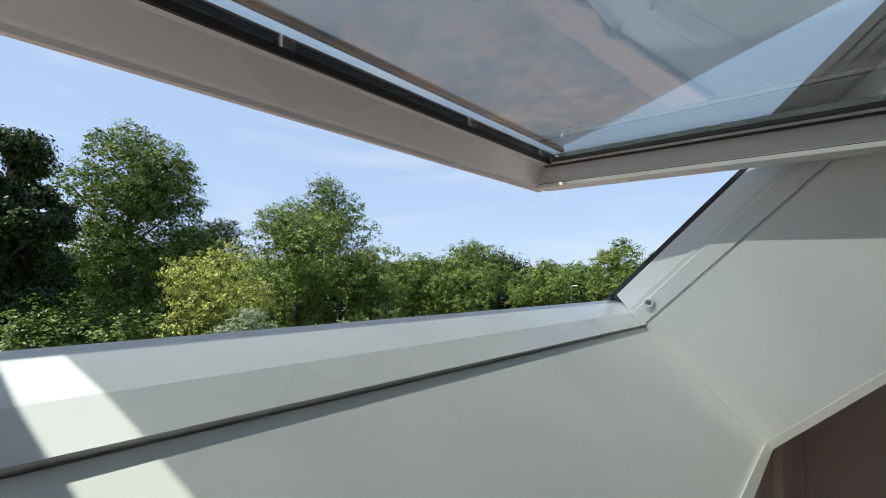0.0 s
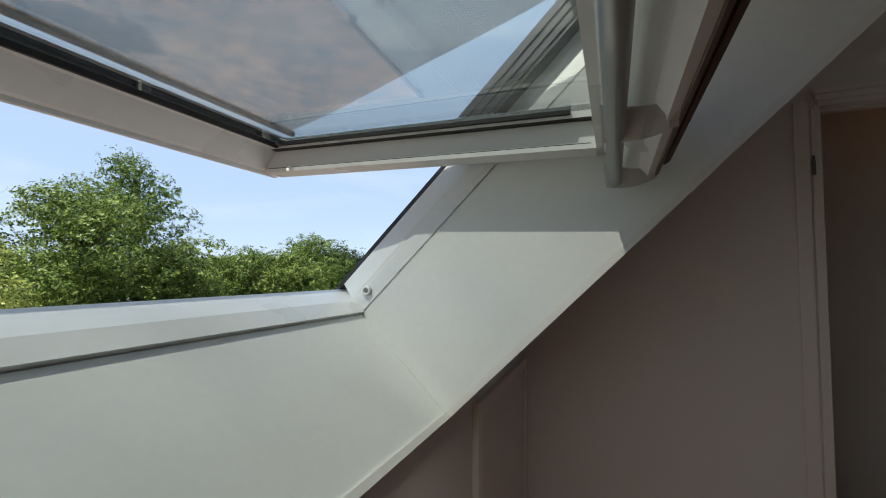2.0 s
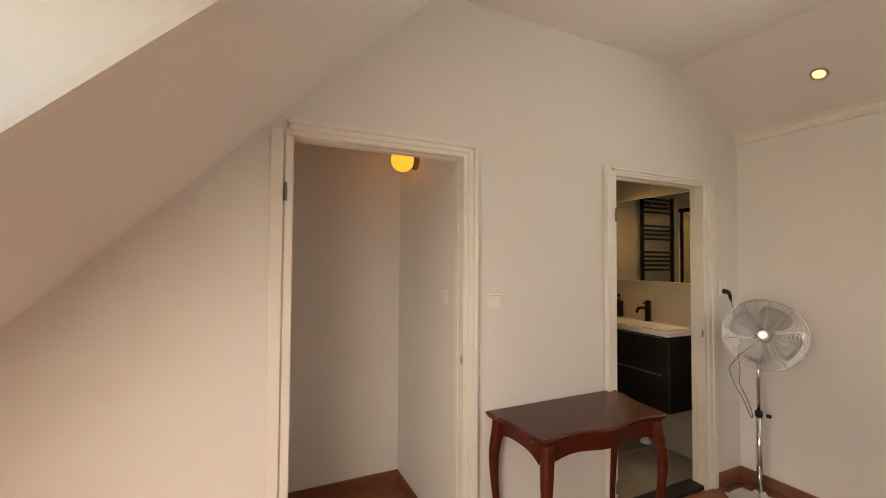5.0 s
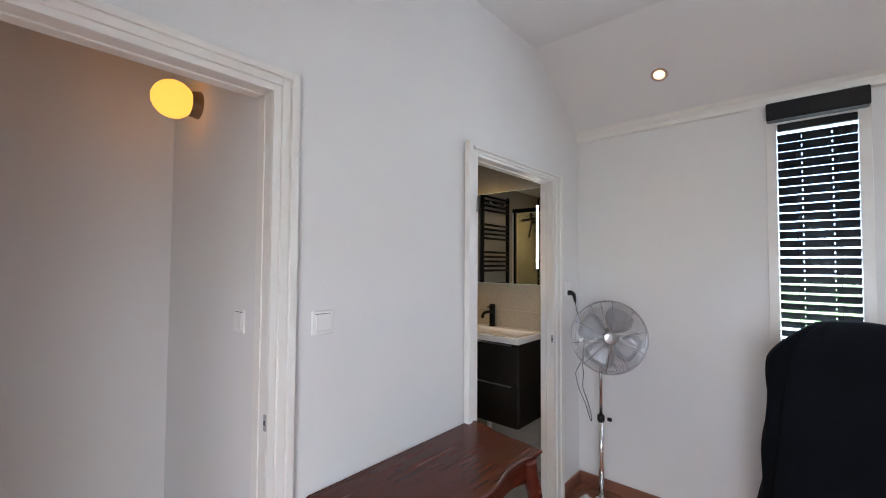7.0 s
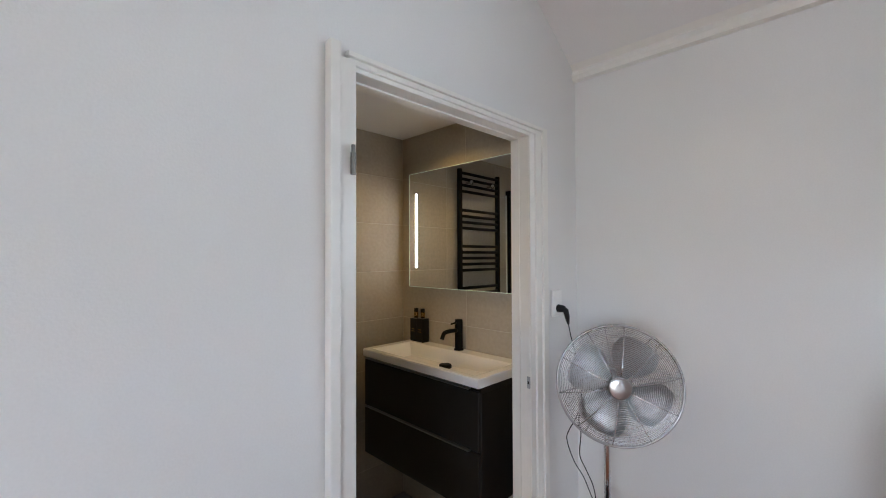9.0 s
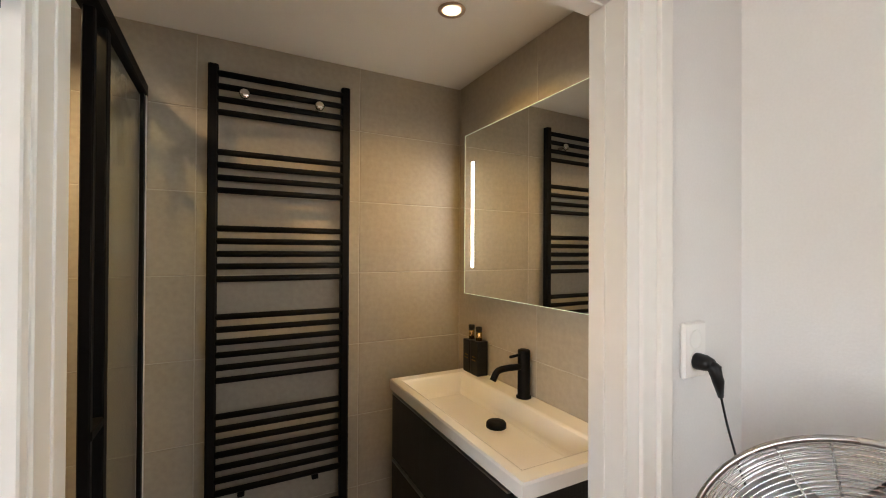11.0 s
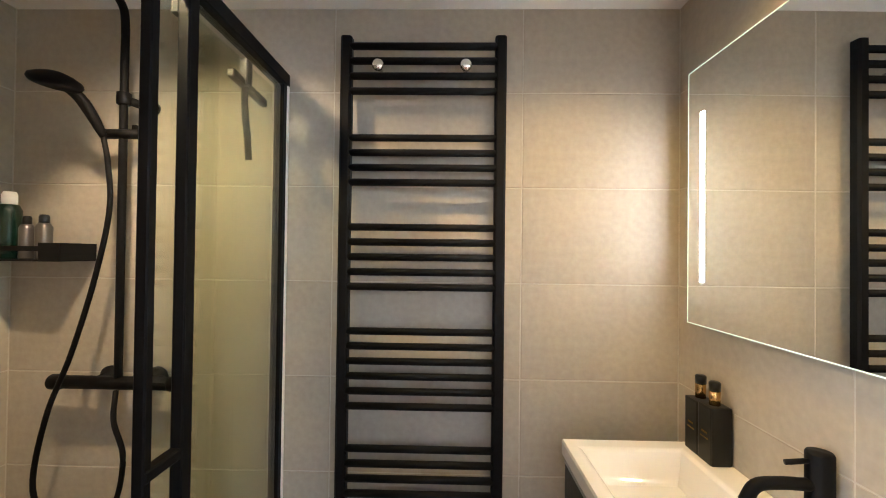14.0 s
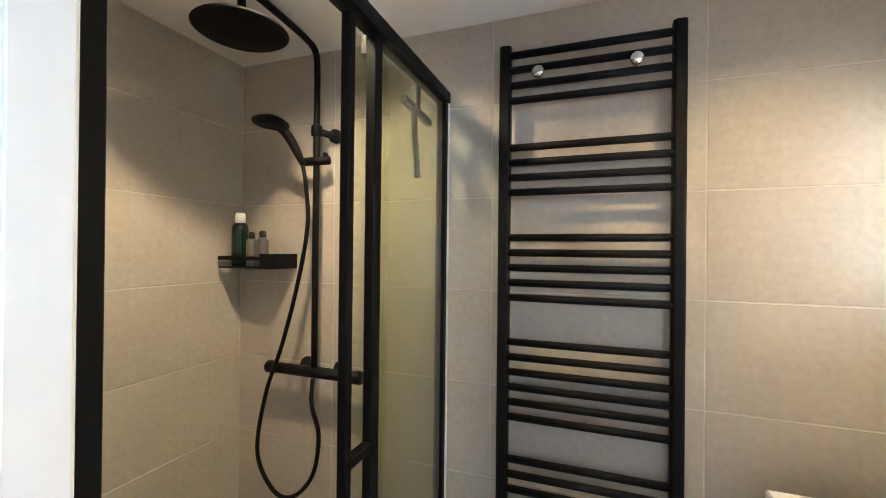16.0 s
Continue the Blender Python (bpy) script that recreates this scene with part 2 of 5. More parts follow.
def thing(name, place, label, category, group="", turn=0):
    ob = new(name)
    ob.matrix_world = pose(*place, 0, 0, turn)
    ob.empty_display_size = 0.1
    return tagged(ob, label, category, group)


def add_box(bm, x0, x1, y0, y1, z0, z1, bevel=0.0, seg=1, m=None):
    made = bmesh.ops.create_cube(bm, size=1)["verts"]
    for v in made:
        v.co = Vector(((x0 + x1) / 2 + v.co.x * (x1 - x0), (y0 + y1) / 2 + v.co.y * (y1 - y0), (z0 + z1) / 2 + v.co.z * (z1 - z0)))
    if bevel:
        edges = {e for v in made for e in v.link_edges}
        got = bmesh.ops.bevel(bm, geom=list(edges), offset=bevel, segments=seg, affect="EDGES", profile=0.7)
        made = list({v for f in got["faces"] for v in f.verts} | {v for v in made if v.is_valid})
    if m is not None:
        for v in made:
            v.co = m @ v.co
    return made


def box(*a, **k):
    bm = bmesh.new()
    add_box(bm, *a, **k)
    return bm


def add_prism(bm, poly, axis, a, b):
    """A solid whose outline poly lies across the axis and runs along it from a to b."""
    def at(p, s):
        return {"x": (s, p[0], p[1]), "y": (p[0], s, p[1]), "z": (p[0], p[1], s)}[axis]
    lo = [bm.verts.new(at(p, a)) for p in poly]
    hi = [bm.verts.new(at(p, b)) for p in poly]
    bm.faces.new(lo)
    bm.faces.new(hi[::-1])
    for i in range(len(poly)):
        j = (i + 1) % len(poly)
        bm.faces.new((lo[i], hi[i], hi[j], lo[j]))


def prism(poly, axis, a, b):
    bm = bmesh.new()
    add_prism(bm, poly, axis, a, b)
    return bm


def add_tube(bm, points, radius, seg=10, closed=False, radii=None):
    """A round tube along points."""
    pts = [Vector(p) for p in points]
    rings, up = [], Vector((0, 0, 1))
    for i, p in enumerate(pts):
        q = pts[(i + 1) % len(pts)] if closed or i + 1 < len(pts) else p
        r = pts[i - 1] if closed or i else p
        d = (q - r).normalized()
        side = d.cross(up)
        if side.length < 1e-3:
            side = d.cross(Vector((0, 1, 0)))
        side.normalize()
        if rings and side.dot(last) < 0:
            side = -side
        last = side
        top = side.cross(d)
        rad = radii[i] if radii else radius
        rings.append([bm.verts.new(p + (side * math.cos(a) + top * math.sin(a)) * rad) for a in (2 * math.pi * k / seg for k in range(seg))])
    pairs = list(zip(rings, rings[1:])) + ([(rings[-1], rings[0])] if closed else [])
    for a, b in pairs:
        for k in range(seg):
            bm.faces.new((a[k], a[(k + 1) % seg], b[(k + 1) % seg], b[k]))
    if not closed:
        bm.faces.new(rings[0][::-1])
        bm.faces.new(rings[-1])


def tube(points, radius, seg=10, closed=False, radii=None):
    bm = bmesh.new()
    add_tube(bm, points, radius, seg, closed, radii)
    return bm


def add_lathe(bm, profile, place=(0, 0, 0), seg=24, m=None, caps=True):
    """Rings of (radius, height) turned round z."""
    rows = []
    for r, h in profile:
        rows.append([bm.verts.new(Vector((r * math.cos(2 * math.pi * k / seg), r * math.sin(2 * math.pi * k / seg), h))) for k in range(seg)])
    for a, b in zip(rows, rows[1:]):
        for k in range(seg):
            bm.faces.new((a[k], a[(k + 1) % seg], b[(k + 1) % seg], b[k]))
    if caps:
        bm.faces.new(rows[0][::-1])
        bm.faces.new(rows[-1])
    move = Matrix.Translation(place) @ (m or Matrix())
    for row in rows:
        for v in row:
            v.co = move @ v.co


def lathe(profile, place=(0, 0, 0), seg=24, m=None, caps=True):
    bm = bmesh.new()
    add_lathe(bm, profile, place, seg, m, caps)
    return bm


def curve_points(points, steps=8):
    """A smooth line through points (Catmull-Rom)."""
    p = [Vector(q) for q in points]
    p = [2 * p[0] - p[1], *p, 2 * p[-1] - p[-2]]
    out = []
    for i in range(1, len(p) - 2):
        for k in range(steps):
            t = k / steps
            a, b, c, d = p[i - 1 : i + 3]
            out.append(0.5 * (2 * b + (c - a) * t + (2 * a - 5 * b + 4 * c - d) * t * t + (3 * b - a - 3 * c + d) * t ** 3))
    return [*out, p[-2]]


def structure(name, bm, mat, label=""):
    return tagged(finish(name, bm, mat), label, kind="structure")


# ---- the attic room: shell ----
BX, BZ = -4.18, 1.02          # foot of the roof window's recess on the sloping ceiling
Y0, Y1 = -2.56, -1.045       # sides of the recess
C = math.sqrt(0.5)
FLAT = 2.82                   # flat part of the ceiling


def S(u, n):
    """Place across the roof: u metres up the slope, n metres out through it."""
    return (BX + C * (u - n), BZ + C * (u + n))


bm = bmesh.new()
add_box(bm, -4.45, 0.25, -4.3, 0.0, -0.20, -0.012)
add_box(bm, -3.3, -2.26, 0.0, 1.1, -0.20, -0.012)
floor = structure("floor", bm, LAMINATE, "reddish brown laminate plank floor")

bm = bmesh.new()
add_prism(bm, [(-3.04, 2.045), (-2.25, 2.045), (-2.25, 2.97), (-2.40, 2.97), (-3.04, 2.38)], "y", 0.0, 0.08)
add_prism(bm, [(-4.36, 0), (-3.04, 0), (-3.04, 2.36), (-4.36, 1.05)], "y", 0.0, 0.08)
for x0, x1, z0, z1 in ((-2.25, -1.235, 0, 3.0), (-0.405, 0.25, 0, 3.0), (-1.235, -0.405, 2.055, 3.0)):
    add_box(bm, x0, x1, 0.0, 0.08, z0, z1)
structure("wall_north", bm, WALL, "white painted wall with two door openings")
bm = bmesh.new()
add_box(bm, 0.0, 0.25, -1.06, 0.0, 0, 2.9)
add_box(bm, 0.0, 0.25, -1.46, -1.06, 0, 0.85)
add_box(bm, 0.0, 0.25, -1.46, -1.06, 2.30, 2.9)
add_box(bm, 0.0, 0.25, -1.62, -1.46, 0, 2.9)
add_box(bm, 0.0, 0.25, -3.05, -1.62, 0, 0.85)
add_box(bm, 0.0, 0.25, -3.05, -1.62, 2.30, 2.9)
add_box(bm, 0.0, 0.25, -4.3, -3.05, 0, 2.9)
structure("wall_east", bm, WALL, "white painted wall with tall windows")
structure("wall_south", prism([(-4.5, -0.2), (0.25, -0.2), (0.25, 2.95), (-2.5, 2.95), (-4.5, 0.95)], "y", -4.4, -4.3), WALL, "plain white wall that closes the room")
structure("wall_west", box(-4.36, -4.2, -4.3, 0.0, -0.2, 1.0), WALL, "low white knee wall under the roof")

# sloping ceiling on the window side, as a thick roof with a hole for the window
TOPX = FLAT - 5.2
inner = [(-4.2, 1.0), (TOPX, FLAT)]
outer = [(TOPX - 0.29, FLAT + 0.29), (-4.95, 0.825), (-4.75, 0.6), (-4.36, 0.6)]
bm = bmesh.new()
add_prism(bm, inner + outer, "y", Y1 + 0.012, 1.6)
add_prism(bm, inner + outer, "y", -4.4, Y0 - 0.012)
H0, H1 = S(1.0, 0.345), (1.971 - 5.2, 1.971)
add_prism(bm, [H1, (TOPX, FLAT), (TOPX - 0.29, FLAT + 0.29), S(1.0, 0.42), (H0[0], H0[1] + 0.012)], "y", Y0 - 0.012, Y1 + 0.012)
lowx, lowz = S(-0.016, 0.0)
add_prism(bm, [(-4.2, 1.0), (lowx, lowz), S(-0.028, 0.345), S(-0.10, 0.42), (-4.95, 0.825), (-4.75, 0.6), (-4.36, 0.6)], "y", Y0 - 0.012, Y1 + 0.012)
structure("ceiling_slope_west", bm, CEIL, "sloping white ceiling under the roof")
structure("ceiling", box(TOPX - 0.2, -0.55, -4.3, 0.0, FLAT, FLAT + 0.15), CEIL, "flat white ceiling")
structure("ceiling_slope_east", prism([(0.0, 2.42), (-0.62, FLAT), (-0.62, FLAT + 0.2), (0.25, FLAT + 0.2), (0.25, 2.42)], "y", -4.3, 0.0), CEIL, "sloping white ceiling above the windows")
bm = bmesh.new()
add_prism(bm, [(0.0, 2.375), (-0.022, 2.38), (-0.03, 2.40), (-0.022, 2.425), (-0.05, 2.455), (0.0, 2.43)], "y", -4.3, 0.0)
structure("trim_ceiling_edge", bm, TRIM, "white moulding along the ceiling edge")

# lining of the recess
lining = tagged(new("window_lining"), "pale board lining of the roof window recess", kind="structure")
pr = [(BX + 0.002, BZ - 0.004), S(-0.014, 0.345), S(1.0, 0.345), (H1[0] + 0.006, H1[1])]
part("lining_board", prism(pr, "y", Y1, Y1 + 0.012), LINING, lining)
part("lining_board", prism(pr, "y", Y0 - 0.012, Y0), LINING, lining)
part("lining_board", prism([S(-0.014, -0.008), S(-0.026, 0.345), S(-0.014, 0.345), S(-0.002, -0.008)], "y", Y0, Y1), LINING, lining)
part("lining_board", prism([(H1[0] + 0.006, 1.971), (H0[0], 1.971), (H0[0], 1.983), (H1[0] + 0.006, 1.983)], "y", Y0, Y1), LINING, lining)
bm = bmesh.new()
e0, e1 = S(-0.01, -0.012), S(1.36, -0.012)
add_prism(bm, [e0, e1, S(1.36, 0.004), S(-0.01, 0.004)], "y", Y1 - 0.001, Y1 + 0.022)
add_prism(bm, [S(-0.022, -0.012), S(0.003, -0.012), S(0.003, 0.004), S(-0.022, 0.004)], "y", Y0, Y1)
structure("trim_recess_edge", bm, TRIM, "white edge strip round the window recess")

# ---- roof window ----
roof_window = tagged(new("window_1"), "open centre-pivot roof window with white frame in the sloping ceiling", kind="structure")
bm = bmesh.new()
add_prism(bm, [S(-0.004, 0.347), S(-0.009, 0.392), S(-0.038, 0.462), S(-0.085, 0.462), S(-0.085, 0.350)], "y", Y0 - 0.06, Y1 + 0.06)
add_prism(bm, [S(1.002, 0.352), S(1.004, 0.392), S(1.030, 0.462), S(1.075, 0.462), S(1.075, 0.352)], "y", Y0 - 0.06, Y1 + 0.06)
for y, s in ((Y1, 1), (Y0, -1)):
    prof = [(0.002 * s, 0.352), (0.004 * s, 0.392), (0.012 * s, 0.396), (0.030 * s, 0.462), (0.075 * s, 0.462), (0.075 * s, 0.352)]
    lo = [bm.verts.new((S(-0.016, n)[0], y + o, S(-0.016, n)[1])) for o, n in prof]
    hi = [bm.verts.new((S(1.004, n)[0], y + o, S(1.004, n)[1])) for o, n in prof]
    bm.faces.new(lo), bm.faces.new(hi[::-1])
    for i in range(6):
        bm.faces.new((lo[i], hi[i], hi[(i + 1) % 6], lo[(i + 1) % 6]))
part("window_frame", bm, SASH, roof_window)
bm = bmesh.new()
for n0, n1, u0, u1 in ((0.430, 0.459, -0.13, -0.088), (0.464, 0.505, 1.036, 1.11)):
    add_prism(bm, [S(u0, n0), S(u1, n0), S(u1, n1), S(u0, n1)], "y", Y0 - 0.1, Y1 + 0.1)
for y0, y1 in ((Y1 + 0.034, Y1 + 0.1), (Y0 - 0.1, Y0 - 0.034)):
    add_prism(bm, [S(-0.05, 0.464), S(1.11, 0.464), S(1.11, 0.476), S(-0.05, 0.476)], "y", y0, y1)
add_prism(bm, [S(0.47, 0.43), S(1.08, 0.43), S(1.08, 0.50), S(0.50, 0.50)], "y", Y1 - 0.026, Y1 + 0.030)
add_prism(bm, [S(0.47, 0.43), S(1.08, 0.43), S(1.08, 0.50), S(0.50, 0.50)], "y", Y0 - 0.030, Y0 + 0.010)
for k in range(3):
    add_prism(bm, [S(0.49, 0.44 + 0.02 * k), S(1.08, 0.44 + 0.02 * k), S(1.08, 0.447 + 0.02 * k), S(0.49, 0.447 + 0.02 * k)], "y", Y1 - 0.029, Y1 - 0.026)
part("cladding", bm, LEAD, roof_window, "dark grey metal outer cladding")
bm = bmesh.new()
hole = S(0.042, 0.382)
add_lathe(bm, [(0.014, -0.004), (0.014, 0.004), (0.011, 0.006), (0.008, 0.006), (0.007, 0.001)], (hole[0], Y1 - 0.001, hole[1]), 16, pose(0, 0, 0, 90))
part("bushing", bm, PLASTIC, roof_window, "small round white bushing", True)
part("bushing_hole", lathe([(0.0055, 0), (0.0055, 0.001)], (hole[0], Y1 - 0.004, hole[1]), 12, pose(0, 0, 0, 90)), GREYMETAL, roof_window)

PX, PZ = -4.27, 1.641
DX, DZ = -0.9997, 0.026


def Q(s, m):
    """Place across the open sash: s metres outwards from its pivot, m metres up through it."""
    return (PX + DX * s - DZ * m * -1, PZ + DZ * s - DX * m)


SY0, SY1 = -2.547, -1.075
sash = part("sash", prism([Q(0.456, 0.0), Q(0.455, 0.009), Q(0.446, 0.013), Q(0.408, 0.064), Q(0.395, 0.072), Q(0.47, 0.078), Q(0.47, 0.0)], "y", SY0, SY1), SASH, roof_window, "white inner sash of the tilted window")
bm = bmesh.new()
for y, s in ((SY1, -1), (SY0, 1)):
    for w, m0, m1 in ((0.055, 0.012, 0.060), (0.062, 0.0, 0.010), (0.075, 0.062, 0.076)):
        a, b = sorted((y, y + s * w))
        add_prism(bm, [Q(-0.478, m0), Q(0.44, m0), Q(0.44, m1), Q(-0.478, m1)], "y", a, b)
add_prism(bm, [Q(-0.47, 0.0), Q(-0.45, 0.0), Q(-0.44, 0.07), Q(-0.47, 0.076)], "y", SY0, SY1)
part("side_rails", bm, SASH, sash)
bm = bmesh.new()
add_prism(bm, [Q(-0.44, 0.0100), Q(0.43, 0.0100), Q(0.43, 0.0122), Q(-0.44, 0.0122)], "y", SY1 - 0.0605, SY1 - 0.0545)
add_prism(bm, [Q(-0.44, 0.0605), Q(0.43, 0.0605), Q(0.43, 0.0622), Q(-0.44, 0.0622)], "y", SY1 - 0.0735, SY1 - 0.0545)
part("groove", bm, RUBBER, sash, "dark groove of the sash rail")
bm = bmesh.new()
add_prism(bm, [Q(0.392, 0.064), Q(0.384, 0.064), Q(0.384, 0.076), Q(0.392, 0.076)], "y", SY0, SY1)
for a, b in ((SY1 - 0.085, SY1 - 0.076), (SY0 + 0.076, SY0 + 0.085)):
    add_prism(bm, [Q(-0.40, 0.068), Q(0.39, 0.068), Q(0.39, 0.077), Q(-0.40, 0.077)], "y", a, b)
part("glazing_seal", bm, RUBBER, sash, "black rubber glazing seal")
pane = part("pane", prism([Q(-0.455, 0.078), Q(0.40, 0.078), Q(0.40, 0.084), Q(-0.455, 0.084)], "y", SY0 + 0.04, SY1 - 0.04), PANE, sash, "clear glass pane")
bm = bmesh.new()
add_prism(bm, [Q(0.40, 0.086), Q(0.475, 0.080), Q(0.475, 0.112), Q(0.40, 0.105)], "y", SY0 - 0.01, SY1 + 0.01)
for a, b in ((SY1 - 0.025, SY1 + 0.002), (SY0 - 0.01, SY0 + 0.025)):
    add_prism(bm, [Q(-0.46, 0.086), Q(0.40, 0.086), Q(0.40, 0.108), Q(-0.46, 0.108)], "y", a, b)
part("outer_cladding", bm, LEAD, sash)
# control bar and its casing along the top of the sash
bm = tube([(-3.787, SY1 - 0.045, 1.560), (-3.787, SY0 + 0.045, 1.560)], 0.0125, 16)
part("control_bar", bm, ALU, sash, "round aluminium control bar", True)
def bar_bracket(y):
    """A thin scoop that sweeps from the flap down to the bar and grips it from below."""
    bm = bmesh.new()
    lip, root = [], []
    for k in range(9):
        f = k / 8
        lip.append(bm.verts.new((-3.803 + 0.092 * f, y, 1.552 - 0.008 * math.sin(math.pi * f) + 0.012 * f)))
        root.append(bm.verts.new((-3.806 + 0.088 * f, y - 0.010 - 0.075 * f * (1.35 - 0.35 * f), 1.566 + 0.034 * (1 - f) ** 2 + 0.002)))
    for k in range(8):
        bm.faces.new((lip[k], lip[k + 1], root[k + 1], root[k]))
    bmesh.ops.solidify(bm, geom=bm.faces[:], thickness=0.0035)
    part("bracket", bm, PLASTIC, sash, "white bracket of the control bar", True)


for y in (SY1 - 0.030, -1.425, -2.06, SY0 + 0.110):
    bar_bracket(y)
part("casing", prism([(-3.815, 1.640), (-3.790, 1.612), (-3.765, 1.588), (-3.745, 1.572), (-3.728, 1.562), (-3.716, 1.566), (-3.755, 1.640), (-3.770, 1.652)], "y", SY0 + 0.03, SY1 - 0.03), SASH, sash, "white ventilation flap")
part("gasket", prism([(-3.714, 1.564), (-3.706, 1.572), (-3.742, 1.648), (-3.752, 1.642)], "y", SY0 + 0.035, SY1 - 0.035), FLAPEDGE, sash, "brown-grey flap edge")
part("metal_channel", prism([(-3.694, 1.592), (-3.684, 1.598), (-3.728, 1.676), (-3.738, 1.670)], "y", SY0 + 0.05, SY1 - 0.022), BROWN, sash, "dark brown lock channel")
bm = bmesh.new()
add_prism(bm, [(-3.690, 1.607), (-3.686, 1.607), (-3.700, 1.688), (-3.706, 1.688)], "y", SY0 + 0.06, SY1 - 0.075)
add_prism(bm, [(-3.755, 1.650), (-3.700, 1.682), (-3.705, 1.694), (-3.775, 1.700)], "y", SY0 + 0.03, SY1 - 0.075)
part("lock_plate", bm, ZINC, sash, "grey zinc lock plate")
bm = bmesh.new()
for y in (-1.27, -1.36, -1.62, -1.95, -2.2):
    add_box(bm, -3.698, -3.689, y - 0.010, y + 0.010, 1.636, 1.672, 0.002)
    add_box(bm, -3.696, -3.688, y + 0.012, y + 0.030, 1.644, 1.652, 0.002)
part("lock_catch", bm, DARKMETAL, sash, "dark metal lock catches")
# pale blocks in place of the openings through which daylight shows
for y, w in ((-1.150, 0.006), (-1.195, 0.016), (-1.240, 0.012), (-1.300, 0.018), (-1.415, 0.016), (-1.60, 0.016), (-1.82, 0.016)):
    part("keeper", box(-3.716, -3.700, y - w / 2, y + w / 2, 1.598, 1.606, bevel=0.001), PLASTIC, sash, "small pale block standing in for a lit opening")
bm = bmesh.new()
for y in (-1.20, -1.33, -1.36, -1.52, -1.72, -1.92, -2.10):
    add_lathe(bm, [(0.008, 0), (0.008, 0.006), (0.004, 0.009)], (-3.720, y, 1.628), 10, pose(0, 0, 0, 0, 60, 0))
    add_box(bm, -3.726, -3.706, y + 0.02, y + 0.05, 1.622, 1.640, 0.002)
    add_tube(bm, [(-3.722, y - 0.02, 1.618), (-3.705, y - 0.045, 1.635)], 0.004, 8)
part("lock_fittings", bm, DARKMETAL, sash, "dark screws and lock pieces")
bm = bmesh.new()
for y in (-1.185, -1.50, -1.95, -2.26):
    add_box(bm, Q(0.39, 0)[0] - 0.03, Q(0.39, 0)[0] + 0.004, y - 0.012, y + 0.012, 1.722, 1.752, 0.003)
part("awning_hooks", bm, GREYMETAL, sash, "grey awning hooks")

# sunscreen cloth stretched from a box above the window to the hooks on the sash
awning = thing("roof_awning", (-4.2, -1.715, 1.9), "dark mesh sunscreen stretched below a roof window", "awning")
a, b = Q(0.375, 0.116), (-3.83, 2.008)
bm = bmesh.new()
rows = []
for i in range(13):
    f = i / 12
    rows.append([bm.verts.new((a[0] + (b[0] - a[0]) * f + 4.2, SY0 + 0.10 + (SY1 - SY0 - 0.15) * k / 16 + 1.715, a[1] + (b[1] - a[1]) * f - 1.9 - 0.012 * math.sin(math.pi * f) + 0.003 * math.sin(9 * f + k))) for k in range(17)])
for r, q in zip(rows, rows[1:]):
    for k in range(16):
        bm.faces.new((r[k], r[k + 1], q[k + 1], q[k]))
part("cloth", bm, SCREENCLOTH, awning, "dark grey woven mesh cloth", True)
part("bottom_bar", tube([(a[0] + 4.2, SY0 + 0.03 + 1.715, a[1] - 1.9), (a[0] + 4.2, SY1 - 0.03 + 1.715, a[1] - 1.9)], 0.009, 10), DARKMETAL, awning, smooth=True)
part("roller_box", box(b[0] + 4.2 - 0.05, b[0] + 4.2 + 0.09, SY0 - 0.05 + 1.715, SY1 + 0.05 + 1.715, b[1] - 1.91, b[1] - 1.82, bevel=0.012), LEAD, awning)

# clay tiles on the roof outside, below and beside the window
roof = tagged(new("roof"), "roof of brown clay tiles below the window", kind="structure")
prof = [(0.0, 0.0), (0.05, 0.035), (0.10, 0.045), (0.15, 0.03), (0.20, 0.006), (0.235, 0.0)]
bm = bmesh.new()
lo = [bm.verts.new((C * -0.015 - C * h, y, C * -0.015 + C * h)) for y, h in prof] + [bm.verts.new((C * -0.015 + C * (0.018 - h), y, C * -0.015 - C * (0.018 - h))) for y, h in prof[::-1]]
hi = [bm.verts.new((C * 0.34 - C * (h - 0.02), y, C * 0.34 + C * (h - 0.02))) for y, h in prof] + [bm.verts.new((C * 0.34 - C * (h - 0.038), y, C * 0.34 + C * (h - 0.038))) for y, h in prof[::-1]]
bm.faces.new(lo), bm.faces.new(hi[::-1])
for i in range(12):
    bm.faces.new((lo[i], hi[i], hi[(i + 1) % 12], lo[(i + 1) % 12]))
tile0 = finish("roof_tile", bm, ROOFTILE, roof)
bpy.data.objects.remove(tile0)
tile_mesh = bpy.data.meshes["roof_tile"]
for i in range(14):
    for k in range(18):
        u, y = -2.14 + i * 0.33, -4.0 + k * 0.235
        if u > -0.42 and Y0 - 0.33 < y < Y1 + 0.10 and u < 1.1:
            continue
        if u > 1.9:
            continue
        ob = new("roof_tile", tile_mesh)
        x, z = S(u, 0.45)
        ob.parent, ob.location = roof, (x, y, z)
flash = prism([S(-0.42, 0.43), S(-0.09, 0.445), S(-0.09, 0.452), S(-0.42, 0.438)], "y", Y0 - 0.25, Y1 + 0.25)
structure("trim_flashing", flash, LEAD, "dark lead apron under the window")

